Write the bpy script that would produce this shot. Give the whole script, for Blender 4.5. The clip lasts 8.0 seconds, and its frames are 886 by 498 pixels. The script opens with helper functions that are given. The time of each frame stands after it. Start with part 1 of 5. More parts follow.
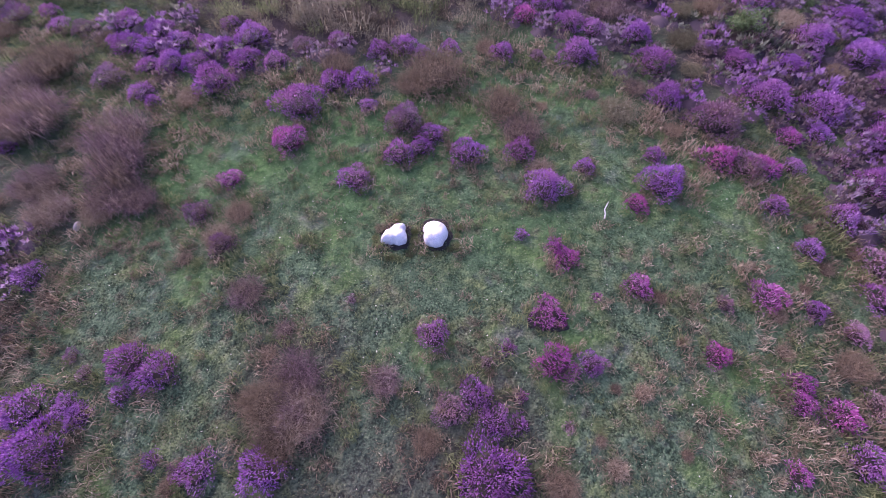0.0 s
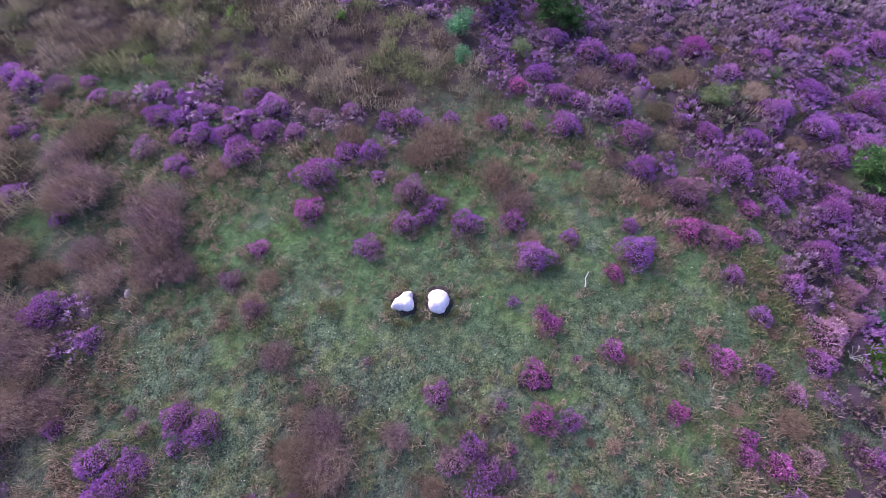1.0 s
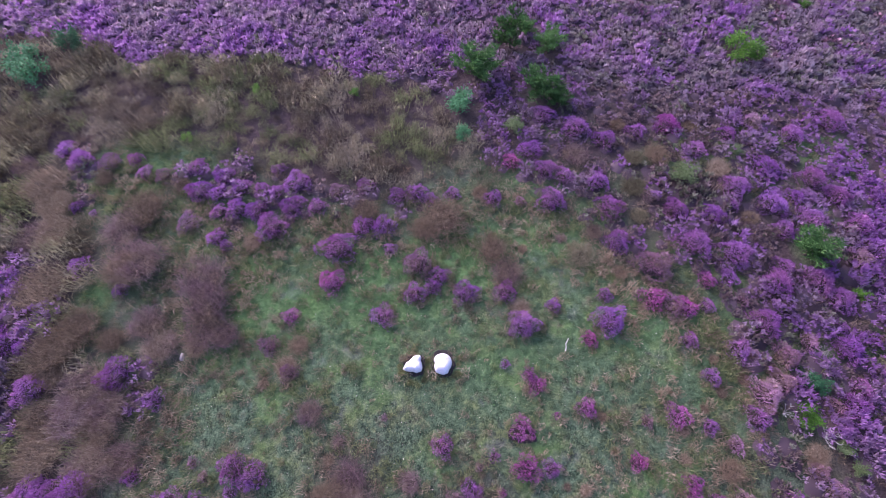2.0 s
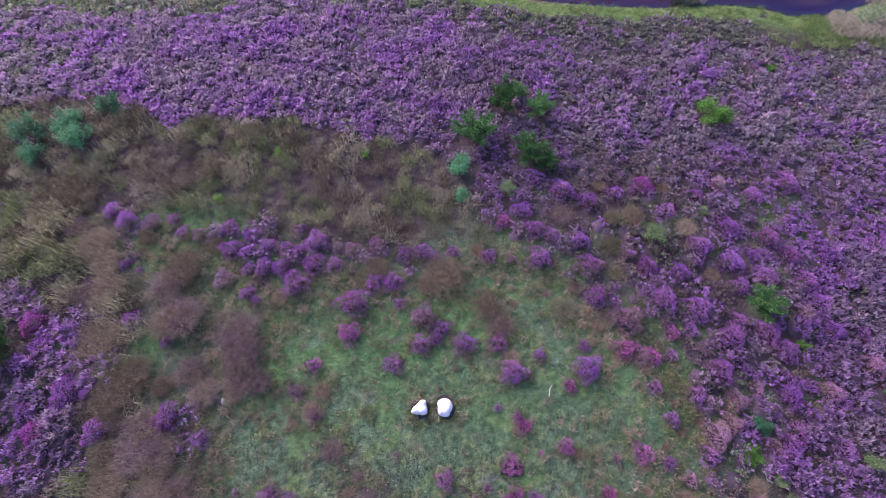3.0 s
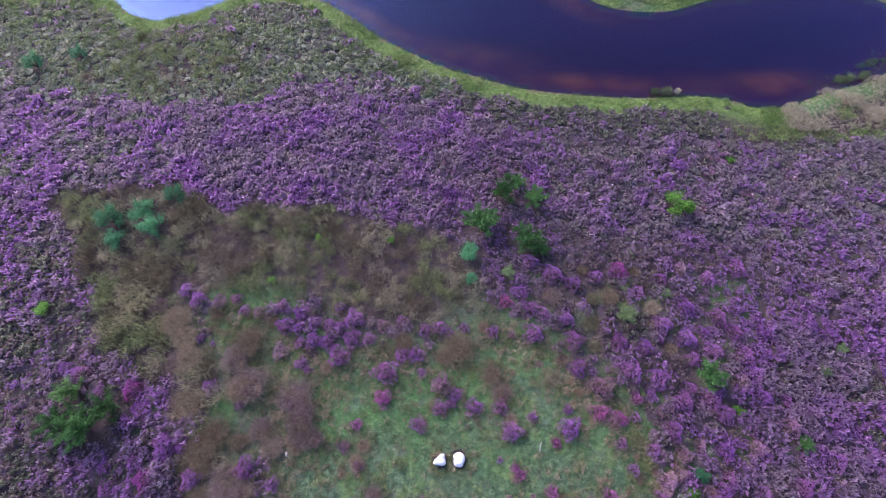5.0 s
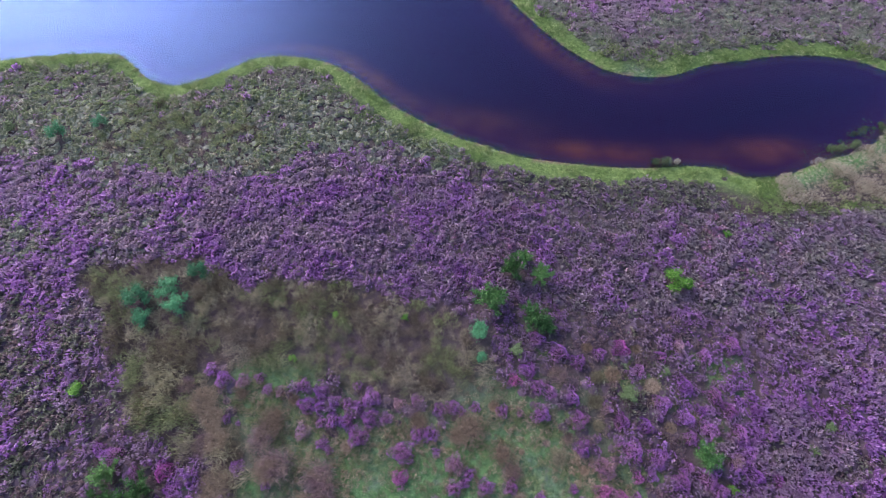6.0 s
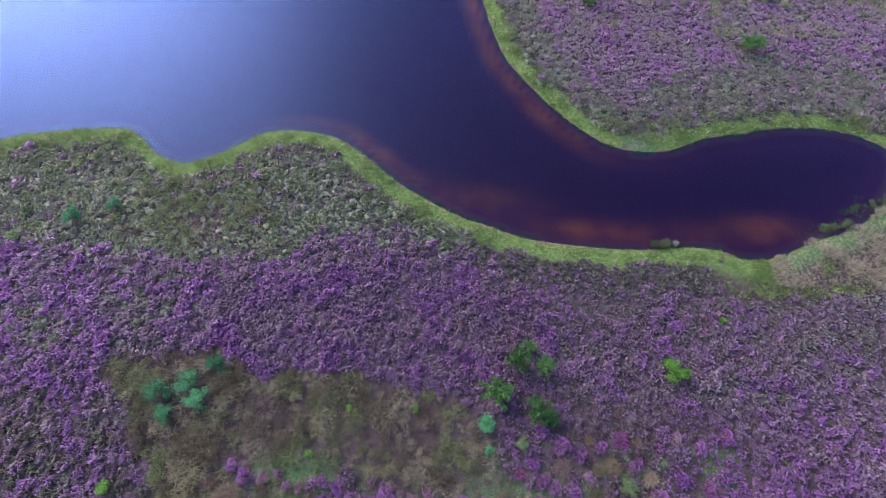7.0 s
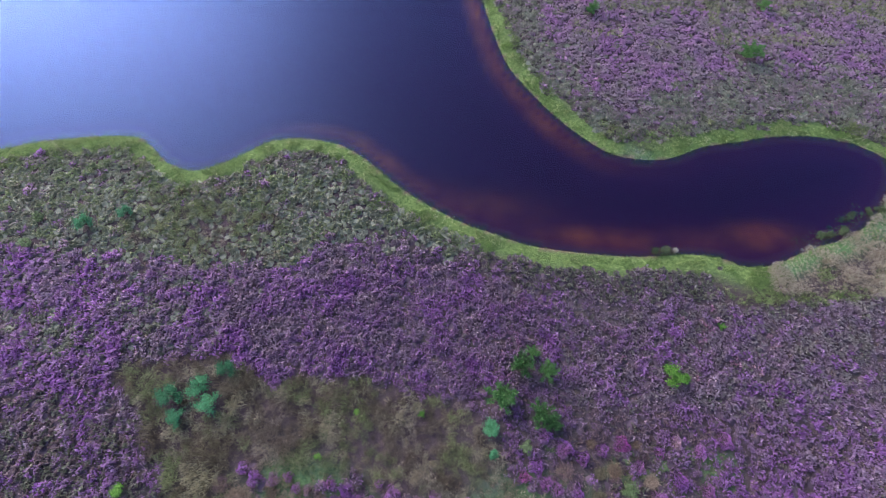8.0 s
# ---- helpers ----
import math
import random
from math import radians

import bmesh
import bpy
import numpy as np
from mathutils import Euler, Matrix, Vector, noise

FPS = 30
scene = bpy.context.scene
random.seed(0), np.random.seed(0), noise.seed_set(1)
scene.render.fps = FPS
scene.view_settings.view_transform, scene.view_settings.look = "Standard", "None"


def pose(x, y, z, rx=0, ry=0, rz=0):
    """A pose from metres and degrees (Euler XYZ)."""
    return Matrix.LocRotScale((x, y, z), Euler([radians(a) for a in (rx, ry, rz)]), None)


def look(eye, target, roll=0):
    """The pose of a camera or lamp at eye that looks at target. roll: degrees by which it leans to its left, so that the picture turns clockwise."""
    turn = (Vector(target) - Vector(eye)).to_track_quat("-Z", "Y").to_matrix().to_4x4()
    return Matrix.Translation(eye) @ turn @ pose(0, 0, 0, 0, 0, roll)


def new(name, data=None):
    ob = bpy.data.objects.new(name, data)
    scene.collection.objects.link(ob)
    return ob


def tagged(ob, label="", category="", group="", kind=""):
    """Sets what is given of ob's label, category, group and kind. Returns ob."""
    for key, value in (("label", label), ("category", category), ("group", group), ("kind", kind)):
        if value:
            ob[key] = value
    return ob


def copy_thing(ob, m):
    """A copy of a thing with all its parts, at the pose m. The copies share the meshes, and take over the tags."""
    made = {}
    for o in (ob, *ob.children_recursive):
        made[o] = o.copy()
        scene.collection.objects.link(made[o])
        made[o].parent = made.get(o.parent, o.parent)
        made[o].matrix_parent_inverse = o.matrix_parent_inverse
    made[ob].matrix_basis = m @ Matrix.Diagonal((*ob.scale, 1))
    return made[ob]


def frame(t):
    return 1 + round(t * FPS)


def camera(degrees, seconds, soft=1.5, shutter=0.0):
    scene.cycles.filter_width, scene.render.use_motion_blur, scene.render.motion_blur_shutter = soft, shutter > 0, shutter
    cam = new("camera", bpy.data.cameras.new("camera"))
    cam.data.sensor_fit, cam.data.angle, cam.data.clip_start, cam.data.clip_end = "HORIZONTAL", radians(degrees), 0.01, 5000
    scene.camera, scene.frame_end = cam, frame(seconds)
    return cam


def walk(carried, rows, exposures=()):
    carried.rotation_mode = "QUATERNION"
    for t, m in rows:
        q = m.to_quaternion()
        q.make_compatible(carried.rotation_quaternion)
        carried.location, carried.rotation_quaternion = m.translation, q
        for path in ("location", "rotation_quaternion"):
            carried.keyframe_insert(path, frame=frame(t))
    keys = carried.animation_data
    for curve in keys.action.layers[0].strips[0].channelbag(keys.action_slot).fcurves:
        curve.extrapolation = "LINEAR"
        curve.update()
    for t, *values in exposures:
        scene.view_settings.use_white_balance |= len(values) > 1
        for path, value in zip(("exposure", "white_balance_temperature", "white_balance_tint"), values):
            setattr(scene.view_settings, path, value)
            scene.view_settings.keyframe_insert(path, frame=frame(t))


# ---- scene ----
# camera and its flight: a slow climb over the heath, drifting forward to the pond
cam = camera(90.0, 8.0, soft=0.85)
PATH = [
    (0, (0.653, -2.787, 7.603), (0.568, -1.827, 5.851), -0.6),
    (0.5, (0.603, -2.487, 8.385), (0.523, -1.534, 6.628), -0.4),
    (1, (0.544, -2.049, 9.563), (0.463, -1.107, 7.801), -0.5),
    (1.5, (0.484, -1.609, 10.859), (0.402, -0.678, 9.09), -0.7),
    (3, (0.291, -0.227, 15.123), (0.211, 0.675, 13.34), -0.8),
    (3.5, (0.341, 0.097, 16.392), (0.263, 0.994, 14.606), -0.7),
    (4, (0.23, 0.543, 17.805), (0.153, 1.432, 16.015), -0.6),
    (5.3, (-0.79, 2.38, 21.44), (-0.858, 3.235, 19.633), -0.15),
    (5.5, (-0.978, 3.078, 22.062), (-1.045, 3.933, 20.255), -0.0),
    (6, (-1.484, 4.967, 23.467), (-1.544, 5.811, 21.655), 0.2),
    (6.5, (-1.895, 7.283, 24.977), (-1.95, 8.104, 23.154), 0.2),
    (7, (-2.442, 9.87, 26.825), (-2.489, 10.678, 24.996), 0.6),
    (7.2, (-2.53, 10.02, 27.15), (-2.577, 10.83, 25.323), 0.6),
    (7.5, (-2.719, 10.202, 27.487), (-2.763, 11.008, 25.658), 0.8),
    (8, (-2.82, 10.095, 27.563), (-2.864, 10.899, 25.733), 0.8),
]
EXPOSURE, KELVIN = 1.66, 6250
walk(cam, [(t, look(eye, target, roll)) for t, eye, target, roll in PATH],
     exposures=[(0.0, EXPOSURE - 0.08, KELVIN, 46), (1.5, EXPOSURE + 0.05, KELVIN, 41), (3.0, EXPOSURE + 0.06, KELVIN, 34), (5.5, EXPOSURE + 0.15, KELVIN, 24), (8.0, EXPOSURE + 0.12, KELVIN, 20)])

# ---- world and sun: thin high cloud, the low sun ahead to the left ----
SUN_AZ, SUN_EL = radians(-46), radians(29)
world = bpy.data.worlds.new("sky")
world.use_nodes = True
scene.world = world
sky = world.node_tree.nodes.new("ShaderNodeTexSky")
sky.sky_type, sky.sun_disc = "NISHITA", False
sky.sun_elevation, sky.sun_rotation = SUN_EL, SUN_AZ
sky.dust_density, sky.ozone_density = 2.5, 3.0
back = world.node_tree.nodes["Background"]
back.inputs["Strength"].default_value = 0.12
world.node_tree.links.new(sky.outputs[0], back.inputs["Color"])
sun = new("sun", bpy.data.lights.new("sun", "SUN"))
sun.data.energy, sun.data.angle, sun.data.color = 1.5, radians(36), (1.0, 0.98, 0.96)
towards = Vector((math.sin(SUN_AZ) * math.cos(SUN_EL), math.cos(SUN_AZ) * math.cos(SUN_EL), math.sin(SUN_EL)))
sun.matrix_world = look(towards * 60, (0, 0, 0))


# ---- materials ----
def tree_of(name):
    m = bpy.data.materials.new(name)
    m.use_nodes = True
    return m, m.node_tree.nodes, m.node_tree.links, m.node_tree.nodes["Principled BSDF"]


def ramp(nodes, links, source, stops):
    r = nodes.new("ShaderNodeValToRGB")
    while len(r.color_ramp.elements) < len(stops):
        r.color_ramp.elements.new(0.5)
    for e, (at, c) in zip(r.color_ramp.elements, stops):
        e.position, e.color = at, (*c, 1)
    links.new(source, r.inputs[0])
    return r.outputs[0]


def mixed(nodes, links, fac, a, b, how="MIX"):
    n = nodes.new("ShaderNodeMix")
    n.data_type, n.blend_type = "RGBA", how
    for sock, v in ((n.inputs[0], fac), (n.inputs[6], a), (n.inputs[7], b)):
        if isinstance(v, (int, float)):
            sock.default_value = v
        elif isinstance(v, tuple):
            sock.default_value = (*v, 1)
        else:
            links.new(v, sock)
    return n.outputs[2]


def noise_tex(nodes, links, scale, detail=4.0, rough=0.55, vec=None):
    n = nodes.new("ShaderNodeTexNoise")
    n.inputs["Scale"].default_value, n.inputs["Detail"].default_value = scale, detail
    n.inputs["Roughness"].default_value = rough
    if vec is None:
        g = nodes.new("ShaderNodeNewGeometry")
        vec = g.outputs["Position"]
    links.new(vec, n.inputs["Vector"])
    return n.outputs[0]


def leaf_mat(name, stops, rough=0.7, through_light=0.0, plant=0.45, other=None, drift=0.5):
    """Foliage: each sprig its own tone, each plant a tone of its own. other: a second range of tones, in patches of about 1 / drift metres."""
    m, nodes, links, b = tree_of(name)
    geo = nodes.new("ShaderNodeNewGeometry")
    tone = nodes.new("ShaderNodeAttribute")
    tone.attribute_name = "tone"
    info = nodes.new("ShaderNodeObjectInfo")
    add = nodes.new("ShaderNodeMath")
    add.operation = "ADD"
    links.new(tone.outputs["Fac"], add.inputs[0])
    links.new(info.outputs["Random"], add.inputs[1])
    frac = nodes.new("ShaderNodeMath")
    frac.operation = "FRACT"
    links.new(add.outputs[0], frac.inputs[0])
    blend = nodes.new("ShaderNodeMix")
    blend.inputs[0].default_value = plant
    links.new(geo.outputs["Random Per Island"], blend.inputs[2])
    links.new(frac.outputs[0], blend.inputs[3])
    colour = ramp(nodes, links, blend.outputs[0], stops)
    if other:
        patch = ramp(nodes, links, noise_tex(nodes, links, drift, 4, 0.6), [(0.40, (0, 0, 0)), (0.60, (1, 1, 1))])
        colour = mixed(nodes, links, patch, colour, ramp(nodes, links, blend.outputs[0], other))
    links.new(colour, b.inputs["Base Color"])
    b.inputs["Roughness"].default_value = rough
    b.inputs["Specular IOR Level"].default_value = 0.2
    if through_light:
        glow = nodes.new("ShaderNodeBsdfTranslucent")
        links.new(b.inputs["Base Color"].links[0].from_socket, glow.inputs["Color"])
        mix = nodes.new("ShaderNodeMixShader")
        mix.inputs[0].default_value = through_light
        links.new(b.outputs[0], mix.inputs[1])
        links.new(glow.outputs[0], mix.inputs[2])
        links.new(mix.outputs[0], nodes["Material Output"].inputs["Surface"])
    return m


VIOLET = leaf_mat("heather_violet", [(0.08, (0.16, 0.054, 0.21)), (0.35, (0.299, 0.106, 0.38)), (0.7, (0.427, 0.171, 0.533)), (0.95, (0.619, 0.353, 0.725))], through_light=0.4, plant=0.25,
                  other=[(0.08, (0.185, 0.06, 0.175)), (0.35, (0.33, 0.12, 0.31)), (0.7, (0.465, 0.195, 0.44)), (0.95, (0.63, 0.38, 0.59))], drift=0.8)
MAGENTA = leaf_mat("heather_magenta", [(0.1, (0.292, 0.0445, 0.201)), (0.45, (0.454, 0.0901, 0.329)), (0.75, (0.572, 0.159, 0.445)), (0.95, (0.734, 0.36, 0.594))], through_light=0.4, plant=0.25,
                   other=[(0.1, (0.23, 0.042, 0.20)), (0.45, (0.38, 0.09, 0.345)), (0.75, (0.50, 0.16, 0.46)), (0.95, (0.65, 0.35, 0.60))], drift=0.9)
FADED = leaf_mat("heather_faded", [(0.1, (0.154, 0.0756, 0.116)), (0.45, (0.287, 0.135, 0.237)), (0.75, (0.41, 0.2, 0.345)), (0.95, (0.534, 0.367, 0.448))],
                 other=[(0.1, (0.144, 0.08, 0.088)), (0.45, (0.27, 0.155, 0.193)), (0.75, (0.378, 0.23, 0.264)), (0.95, (0.495, 0.4, 0.385))], drift=0.9)
FIELD = leaf_mat("heather_in_bloom", [(0.12, (0.129, 0.0563, 0.151)), (0.4, (0.246, 0.106, 0.289)), (0.65, (0.336, 0.154, 0.386)), (0.92, (0.465, 0.262, 0.515))], through_light=0.5, plant=0.7,
                 other=[(0.12, (0.129, 0.087, 0.123)), (0.4, (0.224, 0.156, 0.213)), (0.65, (0.302, 0.22, 0.28)), (0.92, (0.431, 0.346, 0.398))], drift=0.4)
LILAC = leaf_mat("heather_lilac", [(0.1, (0.216, 0.119, 0.214)), (0.4, (0.346, 0.188, 0.347)), (0.65, (0.443, 0.25, 0.439)), (0.92, (0.562, 0.375, 0.551))], through_light=0.48, plant=0.5,
                 other=[(0.1, (0.194, 0.15, 0.178)), (0.4, (0.302, 0.237, 0.27)), (0.65, (0.389, 0.312, 0.347)), (0.92, (0.518, 0.45, 0.459))], drift=0.35)
DULLHEATH = leaf_mat("heath_dull_brown", [(0.15, (0.115, 0.08, 0.08)), (0.4, (0.21, 0.15, 0.155)), (0.65, (0.285, 0.21, 0.215)), (0.9, (0.37, 0.29, 0.285))], through_light=0.48, plant=0.6)
PASTBLOOM = leaf_mat("heather_past_bloom", [(0.15, (0.146, 0.1, 0.14)), (0.4, (0.246, 0.177, 0.23)), (0.65, (0.33, 0.245, 0.297)), (0.9, (0.448, 0.359, 0.403))], through_light=0.48, plant=0.6,
                     other=[(0.15, (0.134, 0.12, 0.118)), (0.4, (0.224, 0.203, 0.19)), (0.65, (0.308, 0.279, 0.258)), (0.9, (0.426, 0.393, 0.358))], drift=0.6)
GREYHEATH = leaf_mat("heath_out_of_bloom", [(0.15, (0.147, 0.167, 0.123)), (0.4, (0.23, 0.242, 0.179)), (0.65, (0.301, 0.304, 0.233)), (0.9, (0.41, 0.403, 0.328))], through_light=0.48, plant=0.55,
                     other=[(0.15, (0.16, 0.124, 0.141)), (0.4, (0.256, 0.196, 0.217)), (0.65, (0.333, 0.26, 0.28)), (0.9, (0.448, 0.372, 0.391))], drift=0.45)
OLIVE = leaf_mat("heath_olive", [(0.15, (0.134, 0.174, 0.0862)), (0.45, (0.207, 0.252, 0.124)), (0.7, (0.269, 0.308, 0.167)), (0.9, (0.358, 0.381, 0.236))], through_light=0.48, plant=0.55,
                 other=[(0.15, (0.134, 0.137, 0.103)), (0.45, (0.202, 0.204, 0.149)), (0.7, (0.263, 0.26, 0.201)), (0.9, (0.358, 0.347, 0.282))], drift=0.5)
# Bush insides: twig colour taken almost to black for the shade within.
SHADED_TWIGS = leaf_mat("shaded_heather_foliage", [(0.2, (0.016, 0.014, 0.010)), (0.8, (0.040, 0.028, 0.024))])
# Clump cores: leaf colour darkened so gaps between tufts read as shade.
SHADED_CORE = leaf_mat("shaded_heather_leaves", [(0.2, (0.0446, 0.0303, 0.0393)), (0.8, (0.0945, 0.0626, 0.0804))])
GREENCORE = leaf_mat("heath_leaves", [(0.2, (0.111, 0.124, 0.0837)), (0.8, (0.202, 0.208, 0.149))])
MOSSY = leaf_mat("green_moor_grass", [(0.15, (0.085, 0.11, 0.045)), (0.5, (0.165, 0.195, 0.085)), (0.9, (0.28, 0.30, 0.14))], plant=0.5, through_light=0.45)
BROWN = leaf_mat("tussock_brown", [(0.1, (0.11, 0.08, 0.055)), (0.45, (0.215, 0.16, 0.115)), (0.75, (0.32, 0.245, 0.175)), (0.95, (0.48, 0.40, 0.29))], plant=0.35, through_light=0.45)
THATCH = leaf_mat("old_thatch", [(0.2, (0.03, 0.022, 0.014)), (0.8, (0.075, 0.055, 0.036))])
MAUVE = leaf_mat("tussock_mauve", [(0.1, (0.097, 0.06, 0.07)), (0.45, (0.228, 0.145, 0.165)), (0.75, (0.33, 0.235, 0.24)), (0.95, (0.485, 0.4, 0.34))], plant=0.25, through_light=0.45,
                 other=[(0.1, (0.116, 0.08, 0.065)), (0.45, (0.242, 0.175, 0.14)), (0.75, (0.349, 0.27, 0.205)), (0.95, (0.504, 0.43, 0.32))], drift=1.6)
STRAW = leaf_mat("tussock_straw", [(0.1, (0.15, 0.105, 0.07)), (0.45, (0.28, 0.205, 0.145)), (0.75, (0.41, 0.32, 0.23)), (0.95, (0.58, 0.48, 0.37))], plant=0.35, through_light=0.485)
MOOR = leaf_mat("moor_grass", [(0.15, (0.0731, 0.0612, 0.037)), (0.4, (0.159, 0.137, 0.081)), (0.65, (0.258, 0.23, 0.136)), (0.9, (0.378, 0.356, 0.216))], plant=0.75, through_light=0.45,
                other=[(0.15, (0.0731, 0.0558, 0.0422)), (0.4, (0.155, 0.124, 0.0924)), (0.65, (0.245, 0.203, 0.151)), (0.9, (0.353, 0.31, 0.229))], drift=0.35)
LUSH = leaf_mat("fresh_grass", [(0.15, (0.04, 0.085, 0.028)), (0.5, (0.08, 0.165, 0.055)), (0.8, (0.125, 0.22, 0.085)), (0.96, (0.22, 0.29, 0.15))], through_light=0.48, plant=0.5)
PALE = leaf_mat("dry_leaf", [(0.2, (0.30, 0.27, 0.20)), (0.8, (0.55, 0.52, 0.44))])
COARSE = leaf_mat("coarse_grass", [(0.15, (0.101, 0.097, 0.0598)), (0.5, (0.166, 0.15, 0.092)), (0.8, (0.248, 0.218, 0.138)), (0.96, (0.423, 0.398, 0.285))], plant=0.5, through_light=0.485)
TURF = leaf_mat("short_grass", [(0.15, (0.0428, 0.0744, 0.0407)), (0.5, (0.077, 0.126, 0.0663)), (0.8, (0.124, 0.177, 0.0969)), (0.96, (0.231, 0.27, 0.168))], through_light=0.48, plant=0.3,
                other=[(0.15, (0.0599, 0.0772, 0.0335)), (0.5, (0.111, 0.137, 0.0583)), (0.8, (0.171, 0.195, 0.0928)), (0.96, (0.291, 0.298, 0.185))], drift=1.3)
SHORE = leaf_mat("shore_grass", [(0.1, (0.07, 0.13, 0.035)), (0.4, (0.155, 0.25, 0.07)), (0.7, (0.25, 0.355, 0.11)), (0.95, (0.42, 0.48, 0.22))], through_light=0.48, plant=0.6,
                 other=[(0.1, (0.10, 0.13, 0.045)), (0.4, (0.20, 0.245, 0.095)), (0.7, (0.30, 0.345, 0.15)), (0.95, (0.47, 0.48, 0.27))], drift=0.4)
GLADE = leaf_mat("pale_moor_grass", [(0.15, (0.17, 0.19, 0.09)), (0.5, (0.29, 0.31, 0.16)), (0.9, (0.43, 0.42, 0.27))], through_light=0.48, plant=0.6)
HEATHGREEN = leaf_mat("heath_dull_green", [(0.15, (0.099, 0.11, 0.0747)), (0.5, (0.182, 0.187, 0.132)), (0.9, (0.308, 0.303, 0.236))], plant=0.55, through_light=0.48)
REED = leaf_mat("dead_reed", [(0.15, (0.195, 0.16, 0.104)), (0.5, (0.351, 0.296, 0.216)), (0.8, (0.468, 0.408, 0.32)), (0.95, (0.39, 0.4, 0.24))], plant=0.5, through_light=0.485)
RUSH = leaf_mat("rush_green", [(0.15, (0.03, 0.045, 0.02)), (0.5, (0.06, 0.085, 0.035)), (0.9, (0.13, 0.15, 0.07))])
NEEDLE = leaf_mat("pine_green", [(0.15, (0.028, 0.0778, 0.0243)), (0.5, (0.0672, 0.17, 0.0486)), (0.9, (0.154, 0.308, 0.0945))], through_light=0.3)
FRESH = leaf_mat("fresh_green", [(0.15, (0.03, 0.09, 0.012)), (0.5, (0.075, 0.20, 0.025)), (0.9, (0.17, 0.33, 0.06))], through_light=0.3)
TEAL = leaf_mat("blue_green", [(0.15, (0.021, 0.0825, 0.0382)), (0.5, (0.045, 0.167, 0.0742)), (0.9, (0.0975, 0.309, 0.135))], through_light=0.3)
SAGE = leaf_mat("sage_green", [(0.15, (0.06, 0.09, 0.035)), (0.5, (0.125, 0.18, 0.075)), (0.9, (0.22, 0.29, 0.135))], through_light=0.3)


def bark_mat(name, a, b2):
    m, nodes, links, b = tree_of(name)
    links.new(ramp(nodes, links, noise_tex(nodes, links, 25), [(0.3, a), (0.7, b2)]), b.inputs["Base Color"])
    b.inputs["Roughness"].default_value = 0.85
    return m


BARK = bark_mat("bark", (0.06, 0.045, 0.035), (0.16, 0.12, 0.09))
BLEACHED = bark_mat("bleached_wood", (0.38, 0.35, 0.33), (0.62, 0.58, 0.56))


def stone_mat(name, a, b2, c):
    m, nodes, links, b = tree_of(name)
    big = ramp(nodes, links, noise_tex(nodes, links, 5, 5), [(0.3, a), (0.62, b2)])
    fine = ramp(nodes, links, noise_tex(nodes, links, 60, 6), [(0.35, (0.72, 0.72, 0.72)), (0.6, (1, 1, 1))])
    col = mixed(nodes, links, 1.0, big, fine, "MULTIPLY")
    spots = ramp(nodes, links, noise_tex(nodes, links, 14, 3), [(0.62, (0, 0, 0)), (0.72, (1, 1, 1))])
    links.new(mixed(nodes, links, spots, col, c), b.inputs["Base Color"])
    b.inputs["Roughness"].default_value = 0.8
    bump = nodes.new("ShaderNodeBump")
    bump.inputs["Strength"].default_value, bump.inputs["Distance"].default_value = 0.5, 0.02
    links.new(noise_tex(nodes, links, 30, 8, 0.65), bump.inputs["Height"])
    links.new(bump.outputs[0], b.inputs["Normal"])
    return m


LIMEWASH = stone_mat("limewashed_stone", (0.76, 0.70, 0.75), (0.88, 0.83, 0.87), (0.64, 0.57, 0.62))
FIELDSTONE = stone_mat("grey_stone", (0.32, 0.28, 0.26), (0.50, 0.45, 0.42), (0.36, 0.33, 0.26))

# Nearly black soil: the shade gap round the stones is put into this colour.
SHADED_PEAT = bark_mat("shaded_peat", (0.010, 0.008, 0.009), (0.030, 0.022, 0.020))


